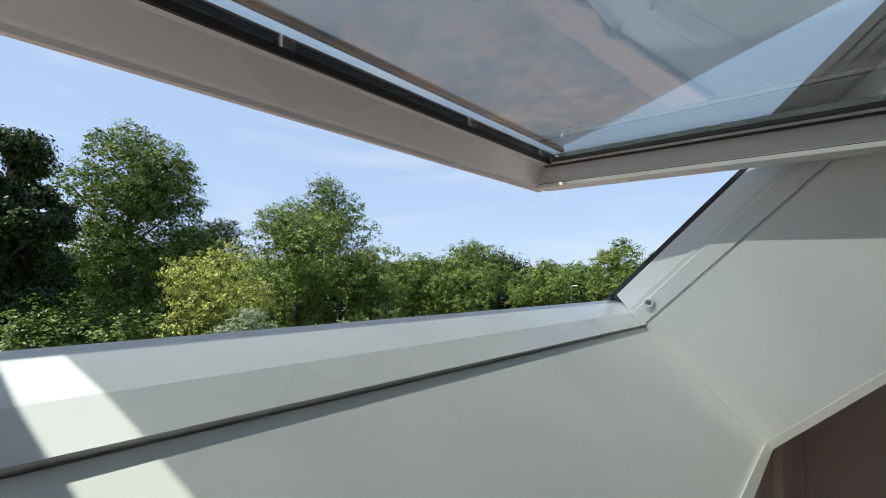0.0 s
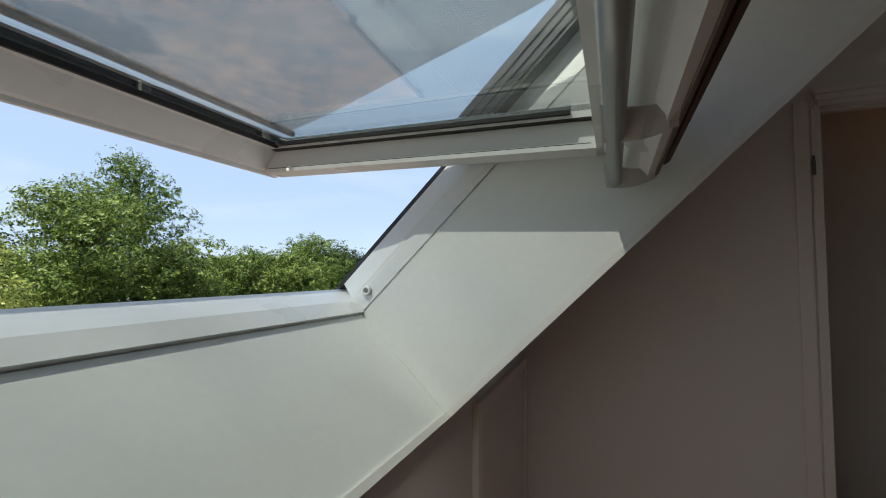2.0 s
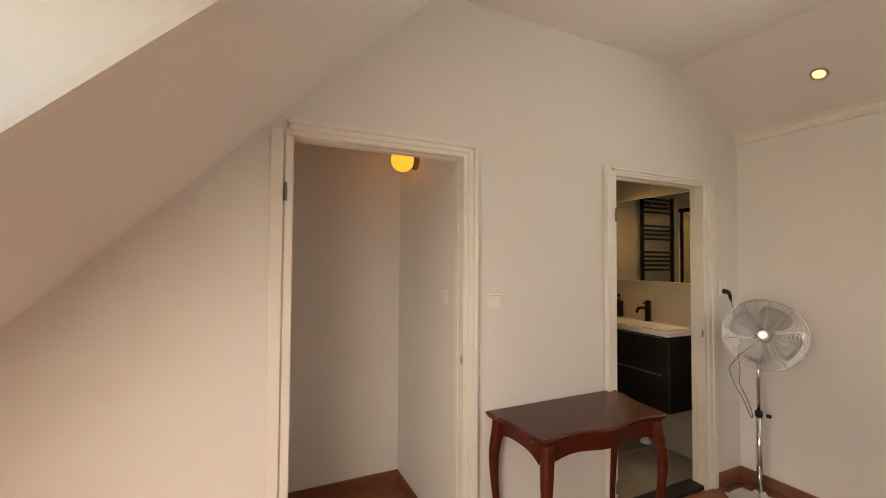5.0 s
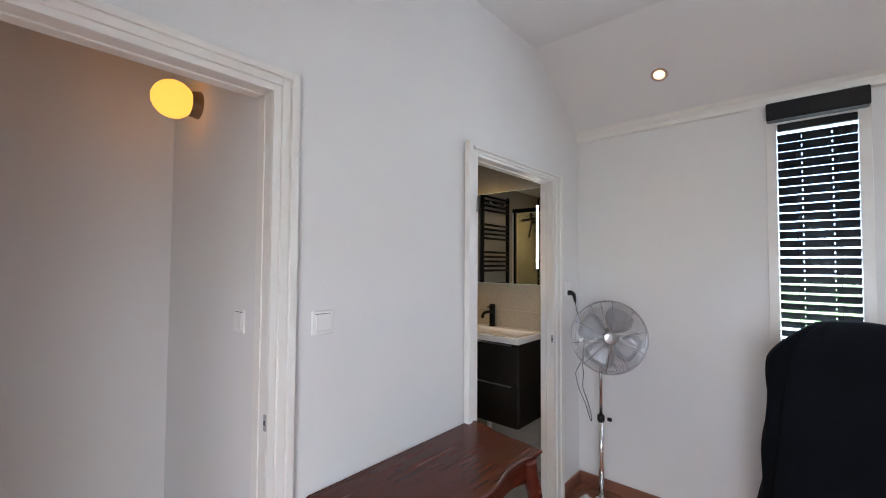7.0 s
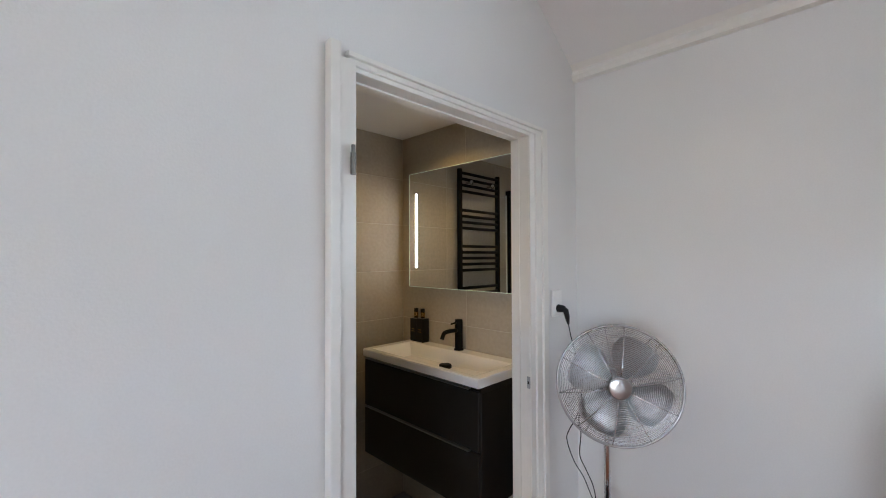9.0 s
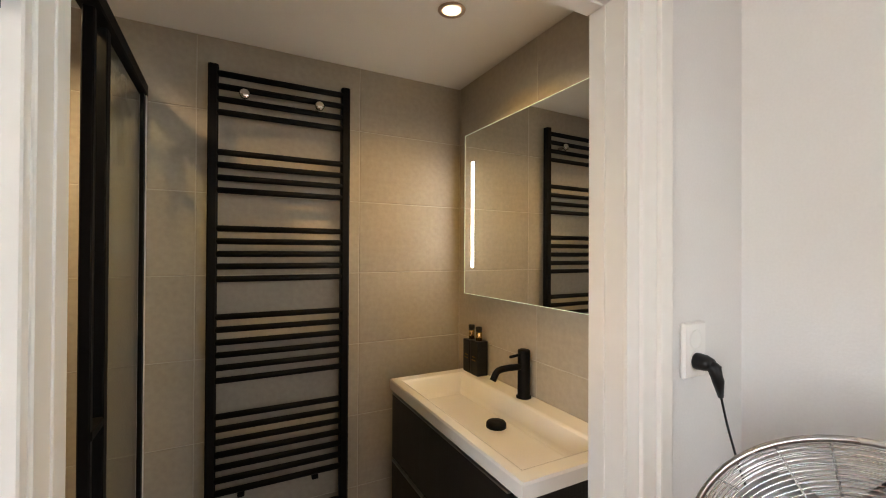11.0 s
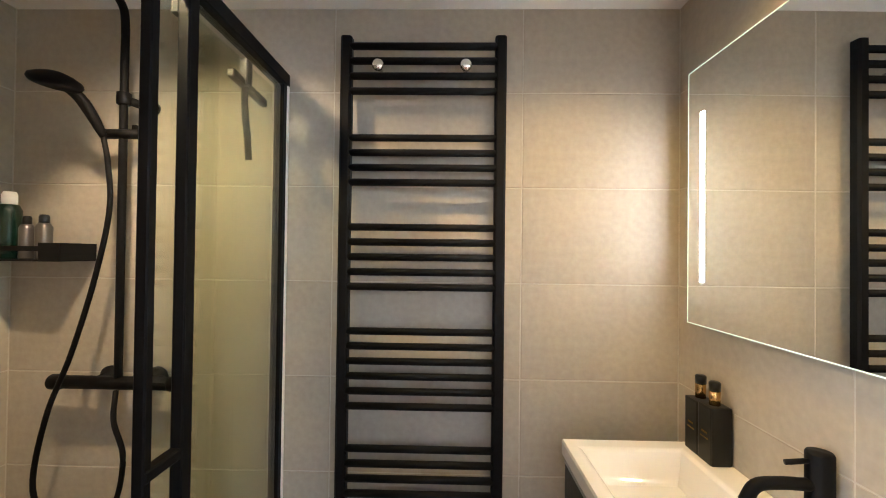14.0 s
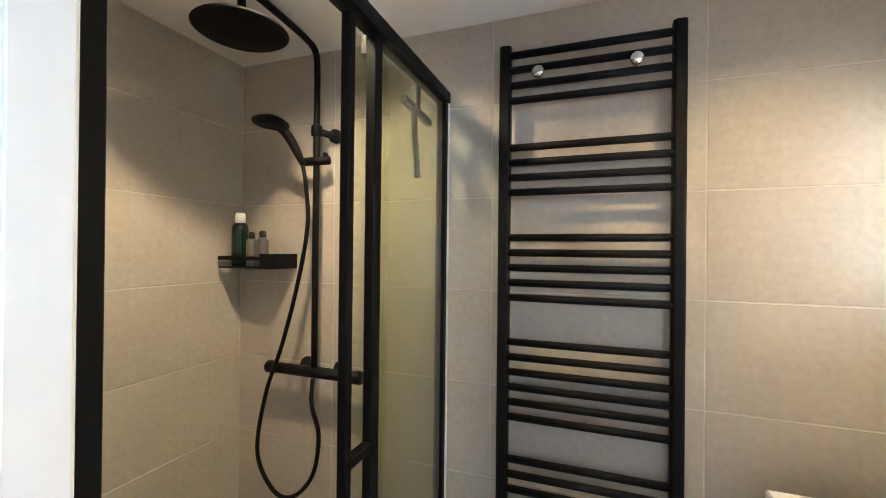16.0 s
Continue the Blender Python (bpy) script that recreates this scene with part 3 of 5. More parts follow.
# ---- door frames ----
def door_frame(name, x0, x1, head, right, up, left, gap, hinge_x, label):
    """A painted frame round x0..x1 under a head: a stepped moulding on top and on the strike side, and a plain
    post on the hinge side, given as (outer x, inner x, height, how far it stands proud), with a gap behind it."""
    root = tagged(new(name), label, kind="structure")
    D = 0.08
    px0, px1, ptop, proud = left
    bm = bmesh.new()
    add_box(bm, x0 - 0.012, x0 + 0.004, -0.004, D + 0.004, 0, head + 0.010, 0.002)
    part("jamb", bm, TRIM, root)
    bm = bmesh.new()
    add_box(bm, x1 - 0.001, x1 + 0.012, -0.004, D + 0.004, 0, head + 0.010, 0.002)
    part("jamb", bm, TRIM, root)
    bm = bmesh.new()
    add_box(bm, x0 + 0.004, x1 - 0.001, -0.004, D + 0.004, head, head + 0.014, 0.002)
    part("head_jamb", bm, TRIM, root)
    for a, b, c, d in ((x0 + 0.003, x0 + 0.0065, 0, head), (x1 - 0.005, x1 - 0.001, 0, head), (x0 + 0.010, x1 - 0.010, head - 0.006, head)):
        part("stop", box(a, b, 0.040, D, c, d, bevel=0.001), TRIM, root)
    cuts = (0.0, 0.32, 0.68, 1.0)
    fronts = (-0.008, -0.015, -0.024)
    for k in range(3):
        a, b = cuts[k], cuts[k + 1]
        part("architrave", box(x1 + right * a, x1 + right * b, fronts[k], -0.0045, 0, head + up * b, bevel=0.0045, seg=2), TRIM, root)
        part("architrave", box(max(px1, x0 - 0.022 * b), x1 + right * a, fronts[k], -0.0045, head + up * a, head + up * b, bevel=0.0045, seg=2), TRIM, root)
    part("post", box(px0, px1, -proud, -0.0045, 0, ptop, bevel=0.004, seg=2), TRIM, root)
    part("post_edge", box(px1 + gap, x0 + 0.001, -proud * 0.7, -0.0045, 0, ptop - 0.03, bevel=0.002), TRIM, root)
    bm = bmesh.new()
    for z in (0.22, 1.795):
        add_tube(bm, [(hinge_x, -proud - 0.002, z - 0.034), (hinge_x, -proud - 0.002, z + 0.022)], 0.0068, 10)
        add_tube(bm, [(hinge_x, -proud - 0.002, z + 0.022), (hinge_x, -proud - 0.002, z + 0.042)], 0.0048, 10)
    part("hinge", bm, GREYMETAL, root, "worn grey metal hinge")
    part("strike_plate", box(x1 - 0.004, x1 - 0.0008, -0.006, 0.009, 1.018, 1.066, bevel=0.001), POLEGREY, root)
    part("strike_hole", box(x1 - 0.0050, x1 - 0.0040, -0.002, 0.005, 1.036, 1.048), RUBBER, root)
    return root


door_frame("door_frame_1", -3.04, -2.25, 2.032, 0.079, 0.068, (-3.125, -3.076, 2.055, 0.010), 0.007, -3.067, "white moulded door frame of a closet, with no door hung")
door_frame("door_frame_2", -1.235, -0.405, 2.040, 0.115, 0.045, (-1.314, -1.284, 2.092, 0.034), 0.0, -1.252, "white moulded door frame of the bathroom, with no door hung")

# closet behind the first opening
structure("wall_closet_back", box(-3.20, -2.23, 0.96, 1.06, 0, 2.5), WALL, "plain white closet wall")
structure("wall_closet_right", box(-2.240, -2.230, 0.08, 0.96, 0, 2.5), WALL, "plain white closet wall")
structure("wall_closet_left", box(-3.20, -3.12, 0.08, 0.96, 0, 2.3), WALL, "plain white closet wall")
structure("ceiling_closet", box(-3.12, -2.23, 0.08, 0.96, 2.42, 2.5), CEIL)
bm = bmesh.new()
add_box(bm, -3.25, -2.235, 0.945, 0.96, 0, 0.085, 0.003)
add_box(bm, -2.250, -2.235, 0.08, 0.945, 0, 0.085, 0.003)
structure("baseboard_closet", bm, SKIRT, "reddish brown wooden skirting")
bm = bmesh.new()
add_box(bm, -4.2, -3.13, -0.015, 0, 0, 0.085, 0.003)
add_box(bm, -2.17, -1.31, -0.015, 0, 0, 0.085, 0.003)
add_box(bm, -0.288, 0.0, -0.015, 0, 0, 0.085, 0.003)
add_box(bm, -0.015, 0.0, -4.3, -0.015, 0, 0.085, 0.003)
structure("baseboard", bm, SKIRT, "reddish brown wooden skirting")
# access panel in the knee wall
panel = thing("access_panel", (-4.2, -0.40, 0.5), "white painted panel door in the knee wall", "panel")
part("board", box(0.0, 0.012, -0.34, 0.34, -0.44, 0.42, bevel=0.003), WALL, panel)
bm = bmesh.new()
add_box(bm, 0.0, 0.022, 0.345, 0.385, -0.48, 0.468, 0.003)
add_box(bm, 0.0, 0.022, -0.385, -0.345, -0.48, 0.468, 0.003)
add_box(bm, 0.0, 0.022, -0.345, 0.345, 0.425, 0.468, 0.003)
part("surround", bm, TRIM, panel)

# ---- bathroom shell ----
BXL, BXR, BYB, BZC = -2.218, -0.08, 1.19, 2.33
structure("bath_floor", box(BXL, BXR, 0.08, BYB, -0.2, 0.004), GROUT, "grey tiled bathroom floor")
wall_b = structure("wall_bath_back", box(BXL - 0.008, BXR + 0.1, BYB + 0.0015, BYB + 0.12, 0, 2.6), GROUT, "bathroom wall of large greige tiles")
wall_l = structure("wall_bath_left", box(BXL - 0.010, BXL - 0.0015, 0.08, BYB + 0.004, 0, 2.6), GROUT, "shower wall of large greige tiles")
wall_r = structure("wall_bath_right", box(BXR + 0.0015, 0.25, 0.08, BYB + 0.004, 0, 2.6), GROUT, "bathroom wall of large greige tiles")
structure("wall_bath_front", box(BXL, -1.25, 0.0815, 0.086, 0, BZC), TILE, "tiled inner face of the bathroom front wall")
bm = bmesh.new()
add_box(bm, BXL, BXR, 0.08, BYB + 0.01, BZC, BZC + 0.1)
structure("ceiling_bath", bm, CEIL, "flat white bathroom ceiling")
structure("threshold", box(-1.222, -0.408, 0.0, 0.105, 0.0, 0.03, bevel=0.004), RUBBER, "black stone door threshold")
bm = bmesh.new()
add_box(bm, BXL, -1.34, 0.09, BYB, 0.004, 0.03, 0.004)
structure("shower_floor", bm, FLOORTILE, "grey shower floor")


# ---- outside: ground, road, trees ----
GZ = -5.6
structure("ground", box(-900, 400, -600, 900, GZ - 0.5, GZ), GRASS, "grass ground that reaches the horizon")
structure("pavement", box(0.6, 60, -60, 60, GZ, GZ + 0.03), PAVING, "pale concrete paving beside the house")
# added ground, out of direct view, that only the tilted pane mirrors
structure("driveway", box(-25.8, -4.75, -60, 60, GZ, GZ + 0.02), YARD, "unseen grey and brown yard added for its reflection in the pane")
structure("road", box(-31, -26, -200, 300, GZ, GZ + 0.02), ASPHALT, "asphalt road")
structure("house_wall_outside", box(-4.75, 0.25, -6, 3, GZ, -0.25), BRICK, "brick wall of the house below the roof")


def leaf_material(name, dark, light):
    m = bpy.data.materials.new(name)
    m.use_nodes = True
    n, li = m.node_tree.nodes, m.node_tree.links
    b = n["Principled BSDF"]
    b.inputs["Roughness"].default_value = 0.42
    b.inputs["Specular IOR Level"].default_value = 0.25
    geo, mix = n.new("ShaderNodeNewGeometry"), n.new("ShaderNodeMix")
    mix.data_type = "RGBA"
    mix.inputs["A"].default_value, mix.inputs["B"].default_value = (*dark, 1), (*light, 1)
    li.new(geo.outputs["Random Per Island"], mix.inputs["Factor"])
    li.new(mix.outputs["Result"], b.inputs["Base Color"])
    through_light = n.new("ShaderNodeBsdfTranslucent")
    li.new(mix.outputs["Result"], through_light.inputs["Color"])
    blend = n.new("ShaderNodeMixShader")
    blend.inputs[0].default_value = 0.25
    li.new(b.outputs[0], blend.inputs[1])
    li.new(through_light.outputs[0], blend.inputs[2])
    li.new(blend.outputs[0], n["Material Output"].inputs["Surface"])
    return m


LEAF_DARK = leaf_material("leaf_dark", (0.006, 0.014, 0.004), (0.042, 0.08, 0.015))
LEAF_MID = leaf_material("leaf_mid", (0.016, 0.036, 0.007), (0.20, 0.29, 0.055))
LEAF_LIGHT = leaf_material("leaf_yellow", (0.08, 0.11, 0.020), (0.56, 0.60, 0.14))
LEAF_SILVER = leaf_material("leaf_silver", (0.10, 0.15, 0.07), (0.40, 0.46, 0.28))
LEAF_GREEN = leaf_material("leaf_fresh", (0.022, 0.05, 0.010), (0.26, 0.35, 0.07))


def leaves(rng, lumps, count, size):
    """Leaf clumps, each of a dozen leaves, in the outer part of a set of lumps (x, y, z, rx, rz)."""
    L0 = np.array(lumps)
    weight = L0[:, 3] ** 2
    per = 14
    n = max(1, count // per)
    L = L0[rng.choice(len(L0), n, p=weight / weight.sum())]
    d = rng.normal(size=(n, 3))
    d[:, 2] += 0.25
    d /= np.linalg.norm(d, axis=1)[:, None]
    depth = (1 - 0.45 * rng.random(n) ** 2) * (1 + 0.10 * rng.normal(size=n))
    centre = np.repeat(L[:, :3] + d * depth[:, None] * L[:, [3, 3, 4]], per, axis=0)
    d = np.repeat(d, per, axis=0)
    m = len(centre)
    c = centre + rng.normal(size=(m, 3)) * size * 1.5 * (1, 1, 0.7)
    nrm = d * 1.0 + 0.5 * rng.normal(size=(m, 3)) + (0, 0, 0.45)
    nrm /= np.linalg.norm(nrm, axis=1)[:, None]
    a = np.cross(nrm, rng.normal(size=(m, 3)))
    a /= np.linalg.norm(a, axis=1)[:, None]
    b = np.cross(nrm, a)
    s = size * (0.55 + 0.9 * rng.random(m))[:, None]
    v = np.stack([c - a * s, c - b * s * 0.55 + nrm * s * 0.15, c + a * s, c + b * s * 0.55 + nrm * s * 0.15], 1).reshape(-1, 3)
    return v, np.arange(4 * m).reshape(-1, 4)


def tree(name, yaw, far, top, width, mat, label, count=9000, size=0.16, low=0.12, seed=1, lumps_n=16, clump=1.0):
    """A tree at a bearing from the window: its height and crown width in metres."""
    rng = np.random.default_rng(seed)
    x, y = -4.05 - math.sin(radians(yaw)) * far, -2.2 + math.cos(radians(yaw)) * far
    high = top - GZ
    root = thing(name, (x, y, GZ), label, "tree", "trees of the park")
    lumps = []
    mid, half = high * (low + 1) / 2, high * (1 - low) / 2
    for i in range(round(lumps_n * 3 / clump)):
        e = rng.normal(size=3)
        e /= np.linalg.norm(e)
        k = (0.55 + 0.35 * rng.random()) if i % 5 else 0.25
        r = width * (0.11 + 0.09 * rng.random()) * clump
        squeeze = 1 - 0.25 * max(0, e[2])
        lumps.append((e[0] * k * (width / 2) * squeeze, e[1] * k * (width / 2) * squeeze, mid + e[2] * max(0.2, half * 0.97 - r * 0.8) * min(1, k + 0.25), r, r * 0.8))
    v, f = leaves(rng, lumps, int(count * 3.2), size * 0.68)
    me = bpy.data.meshes.new("crown")
    me.from_pydata(v.tolist(), [], f.tolist())
    me.materials.append(mat)
    ob = new("crown", me)
    ob.parent = root
    bm = bmesh.new()
    tr = max(0.09, high * 0.016)
    add_tube(bm, [(0, 0, 0), (0.05, 0.02, high * 0.3), (-0.03, 0.04, high * 0.6), (0, 0, high * 0.88)], tr, 8, radii=[tr * 1.3, tr, tr * 0.6, tr * 0.15])
    for lx, ly, lz, r, h in lumps[::3]:
        base = max(high * 0.12, lz - max(0.8, math.hypot(lx, ly) * 0.9))
        add_tube(bm, [(0, 0, base), (lx * 0.5, ly * 0.5, (base + lz) / 2), (lx, ly, lz)], tr * 0.3, 5, radii=[tr * 0.45, tr * 0.3, tr * 0.1])
    part("trunk", bm, BARK, root, smooth=True)
    return root


def bearing(px):
    return 43.9 + math.degrees(math.atan((784 - px) / 729))


def height_at(py, far, px=784):
    return 1.39 + (484 - py) / 729 * far * math.cos(math.atan((784 - px) / 729))


TREES = (
    ("broadleaf_tree", 2, 26, 205, 245, LEAF_DARK, "dark green broadleaf tree with dense crown", 17000, 0.13, 0.02),
    ("poplar_tree", 226, 42, 226, 315, LEAF_MID, "tall poplar with airy mid green crown", 20000, 0.16, 0.05),
    ("broadleaf_tree", 62, 34, 280, 125, LEAF_DARK, "dark green broadleaf tree with dense crown", 9000, 0.15, 0.02),
    ("broadleaf_tree", 110, 46, 415, 210, LEAF_DARK, "dark green broadleaf tree behind the poplar", 9000, 0.18, 0.02),
    ("broadleaf_tree", 372, 55, 388, 200, LEAF_DARK, "dark green broadleaf tree behind the poplar", 8000, 0.2, 0.05),
    ("maple_tree", 392, 24, 424, 185, LEAF_LIGHT, "small tree with yellow green leaves", 8000, 0.09, 0.03),
    ("willow_shrub", 445, 19, 542, 135, LEAF_SILVER, "silvery green willow shrub with loose crown", 5000, 0.075, 0.0),
    ("broadleaf_tree", 525, 36, 342, 235, LEAF_GREEN, "wide mid green broadleaf tree", 15000, 0.14, 0.04),
    ("poplar_tree", 590, 48, 302, 178, LEAF_MID, "tall tree with airy light green crown", 10000, 0.16, 0.1),
    ("linden_tree", 660, 36, 420, 120, LEAF_GREEN, "round linden tree with fresh green crown", 8000, 0.13, 0.14),
    ("broadleaf_tree", 745, 42, 430, 125, LEAF_MID, "mid green broadleaf tree with brownish shade", 8000, 0.15, 0.1),
    ("linden_tree", 815, 40, 440, 95, LEAF_GREEN, "round linden tree with fresh green crown", 7000, 0.13, 0.14),
    ("broadleaf_tree", 835, 62, 418, 140, LEAF_MID, "far mid green broadleaf tree", 8000, 0.2, 0.1),
    ("broadleaf_tree", 905, 80, 438, 130, LEAF_DARK, "far dark green tree", 7000, 0.25, 0.1),
    ("linden_tree", 955, 52, 446, 95, LEAF_GREEN, "round linden tree with fresh green crown", 7000, 0.15, 0.1),
    ("broadleaf_tree", 1015, 70, 453, 110, LEAF_MID, "far mid green broadleaf tree", 6000, 0.2, 0.1),
    ("broadleaf_tree", 1095, 46, 413, 110, LEAF_GREEN, "green tree beside the roof edge", 8000, 0.15, 0.05),
    ("broadleaf_tree", 1180, 60, 432, 150, LEAF_MID, "far mid green broadleaf tree", 5000, 0.22, 0.05),
    ("broadleaf_tree", -170, 34, 190, 260, LEAF_DARK, "dark green broadleaf tree with dense crown", 6000, 0.18, 0.05),
)
for i, (name, px, far, py, wide, mat, label, count, size, low) in enumerate(TREES):
    lean = math.cos(math.atan((784 - px) / 729))
    tree(name, bearing(px), far, height_at(py, far, px) * 1.0 + 0.015 * (height_at(py, far, px) - GZ), 1.15 * wide / 729 * far * lean * lean, mat, label, count, size, low, seed=11 + i, clump=1.35 if name in ("maple_tree", "linden_tree") else 1.0)


def hedge(name, x0, x1, far, py, mat, label, seed, deep=3.0):
    """A long bank of bushes between two bearings."""
    rng = np.random.default_rng(seed)
    lumps = []
    top = height_at(py, far, (x0 + x1) / 2)
    for i in range(26):
        yaw, d = radians(bearing(x0 + (x1 - x0) * i / 25)), far + rng.random() * deep
        r = 0.8 + 0.7 * rng.random()
        h = (top - GZ) * (0.45 + 0.1 * rng.random())
        lumps.append((-4.05 - math.sin(yaw) * d, -2.2 + math.cos(yaw) * d, GZ + h, r * far / 22, h))
    v, f = leaves(rng, lumps, 34000, 0.085 * far / 24)
    me = bpy.data.meshes.new(name)
    me.from_pydata(v.tolist(), [], f.tolist())
    me.materials.append(mat)
    return tagged(new(name, me), label, "hedge", kind="stuff")


hedge("hedge", 40, 330, 22, 560, LEAF_MID, "green hedge along the park", 71)
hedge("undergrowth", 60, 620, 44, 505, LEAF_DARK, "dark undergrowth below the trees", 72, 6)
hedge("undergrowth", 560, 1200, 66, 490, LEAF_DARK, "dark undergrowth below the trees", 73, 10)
hedge("far_wood", 300, 1300, 130, 462, LEAF_MID, "far wood on the horizon", 74, 30)
hedge("far_wood", -300, 400, 90, 440, LEAF_DARK, "far wood on the horizon", 75, 30)


def street_lamp(px, far, py):
    yaw = radians(bearing(px))
    top = height_at(py, far, px)
    root = thing("street_lamp", (-4.05 - math.sin(yaw) * far, -2.2 + math.cos(yaw) * far, GZ), "grey street lamp with curved arm in the park", "lamp", "street lamps")
    h = top - GZ
    part("pole", tube(curve_points([(0, 0, 0), (0, 0, h * 0.6), (0, 0, h - 0.35), (0.15, 0.08, h - 0.05), (0.4, 0.2, h)]), 0.06, 8), POLEGREY, root, smooth=True)
    part("lamp_head", box(0.3, 0.85, 0.1, 0.32, h - 0.06, h + 0.06, bevel=0.03), PLASTIC, root)


street_lamp(437, 30, 510)
street_lamp(1011, 60, 500)
shed_yaw = radians(bearing(905))
shed = thing("park_building", (-4.05 - math.sin(shed_yaw) * 75, -2.2 + math.cos(shed_yaw) * 75, GZ), "low brick building with flat roof among the trees", "building")
part("wall", box(-3, 3, -3, 3, 0, 3.0), BRICK, shed)
part("roof", box(-3.3, 3.3, -3.3, 3.3, 3.0, 3.5, bevel=0.05), MEMBRANE, shed)

# ---- bathroom things ----
tile_cache = {}


def tile_mesh_of(w, h, t):
    """One tile lying in x and z, with slightly eased front edges."""
    key = (round(w, 3), round(h, 3), t)
    if key not in tile_cache:
        bm = bmesh.new()
        e = 0.0012
        back = [bm.verts.new(p) for p in ((0, t, 0), (w, t, 0), (w, t, h), (0, t, h))]
        mid = [bm.verts.new(p) for p in ((0, e, 0), (w, e, 0), (w, e, h), (0, e, h))]
        front = [bm.verts.new(p) for p in ((e, 0, e), (w - e, 0, e), (w - e, 0, h - e), (e, 0, h - e))]
        bm.faces.new(front)
        for a, b in ((back, mid), (mid, front)):
            for i in range(4):
                bm.faces.new((a[i], a[(i + 1) % 4], b[(i + 1) % 4], b[i]))
        bmesh.ops.recalc_face_normals(bm, faces=bm.faces)
        me = bpy.data.meshes.new("tile")
        bm.to_mesh(me)
        bm.free()
        me.materials.append(TILE)
        tile_cache[key] = me
    return tile_cache[key]


def spans(edges, lo, hi, gap=0.0036):
    cuts = [lo, *[e for e in sorted(edges) if lo + 0.02 < e < hi - 0.02], hi]
    return [(a + gap / 2, b - gap / 2) for a, b in zip(cuts, cuts[1:])]


ROWS_Z = [1.156 + 0.3015 * k for k in range(-4, 4)]


def tile_wall(wall, cuts, lo, hi, to_world):
    for a, b in spans(cuts, lo, hi):
        for c, d in spans(ROWS_Z, 0.004, BZC):
            ob = new("tile", tile_mesh_of(b - a, d - c, 0.006))
            ob.parent = wall
            ob.matrix_world = to_world(a, c)


tile_wall(wall_b, [-1.772, -1.172, -0.572], BXL, BXR, lambda a, c: pose(a, BYB, c))
tile_wall(wall_l, [0.59], 0.085, BYB, lambda a, c: pose(BXL, a, c, 0, 0, 90))
tile_wall(wall_r, [0.562], 0.0, 1.105, lambda a, c: pose(BXR, BYB - a, c, 0, 0, -90))
bath_floor = bpy.data.objects["bath_floor"]
for a, b in spans([-1.29, -0.69], -1.34, BXR):
    for c, d in spans([0.59], 0.085, BYB):
        bm = box(a, b, c, d, 0.0, 0.010, bevel=0.0015)
        part("floor_tile", bm, FLOORTILE, bath_floor)

# towel radiator
rad = thing("towel_radiator", (-0.884, 1.13, 0.40), "tall matt black ladder towel radiator on the tiled wall", "radiator")
for x in (-0.234, 0.234):
    bm = bmesh.new()
    add_prism(bm, [(x - 0.017, -0.010), (x - 0.010, -0.017), (x + 0.010, -0.017), (x + 0.017, -0.010), (x + 0.017, 0.012), (x + 0.010, 0.017), (x - 0.010, 0.017), (x - 0.017, 0.012)], "z", 0.0, 1.805)
    part("post", bm, BLACKPAINT, rad)
BARS = [2.177, 2.132, 2.086, 2.040, 1.898, 1.853, 1.808, 1.763]
BARS += [1.627 - 0.045 * k for k in range(5)] + [1.313 - 0.045 * k for k in range(6)] + [0.961 - 0.045 * k for k in range(7)] + [0.560 - 0.045 * k for k in range(4)]
for z in BARS:
    part("rung", tube([(-0.222, -0.004, z - 0.40), (0.222, -0.004, z - 0.40)], 0.0112, 12), BLACKPAINT, rad, smooth=True)
for x in (-0.135, 0.128):
    bm = lathe([(0.007, -0.040), (0.007, 0.006), (0.016, 0.008), (0.0185, 0.013), (0.0175, 0.020), (0.010, 0.024)], (x, -0.010, 1.712), 20, pose(0, 0, 0, 90))
    part("wall_bracket_cap", bm, CHROME, rad, "chrome wall bracket cap", True)
    part("wall_bracket", box(x - 0.012, x + 0.012, 0.01, 0.06, 0.25, 0.27, bevel=0.003), BLACKPAINT, rad)

# vanity unit, basin, tap
van = thing("vanity_unit", (-0.275, 0.665, 0.43), "wall-hung black oak vanity unit with two drawers", "cabinet")
bm = bmesh.new()
add_box(bm, -0.168, 0.188, -0.446, 0.406, 0.0, 0.520, 0.002)
for x0, x1, y0, y1 in ((-0.168, -0.153, -0.446, 0.406), (0.173, 0.188, -0.446, 0.406), (-0.153, 0.173, -0.446, -0.431), (-0.153, 0.173, 0.391, 0.406)):
    add_box(bm, x0, x1, y0, y1, 0.521, 0.552)
part("body", bm, VENEER, van)
for z0, z1 in ((0.276, 0.534), (0.004, 0.262)):
    dr = part("drawer_front", box(-0.188, -0.170, -0.445, 0.405, z0, z1, bevel=0.002), VENEER, van)
    part("grip_strip", box(-0.193, -0.172, -0.39, 0.395, z1 + 0.002, z1 + 0.008, bevel=0.001), ALU, dr, "slim aluminium grip strip")
pipe = thing("waste_pipe", (-0.15, 0.655, 0.0), "white plastic waste pipe under the vanity", "pipe")
part("tube", tube([(0, 0, 0.01), (0, 0, 0.42)], 0.02, 14), PLASTIC, pipe, smooth=True)
part("collar", lathe([(0.03, 0.012), (0.045, 0.012), (0.045, 0.02), (0.022, 0.05)], (0, 0, 0), 16), PLASTIC, pipe, smooth=True)

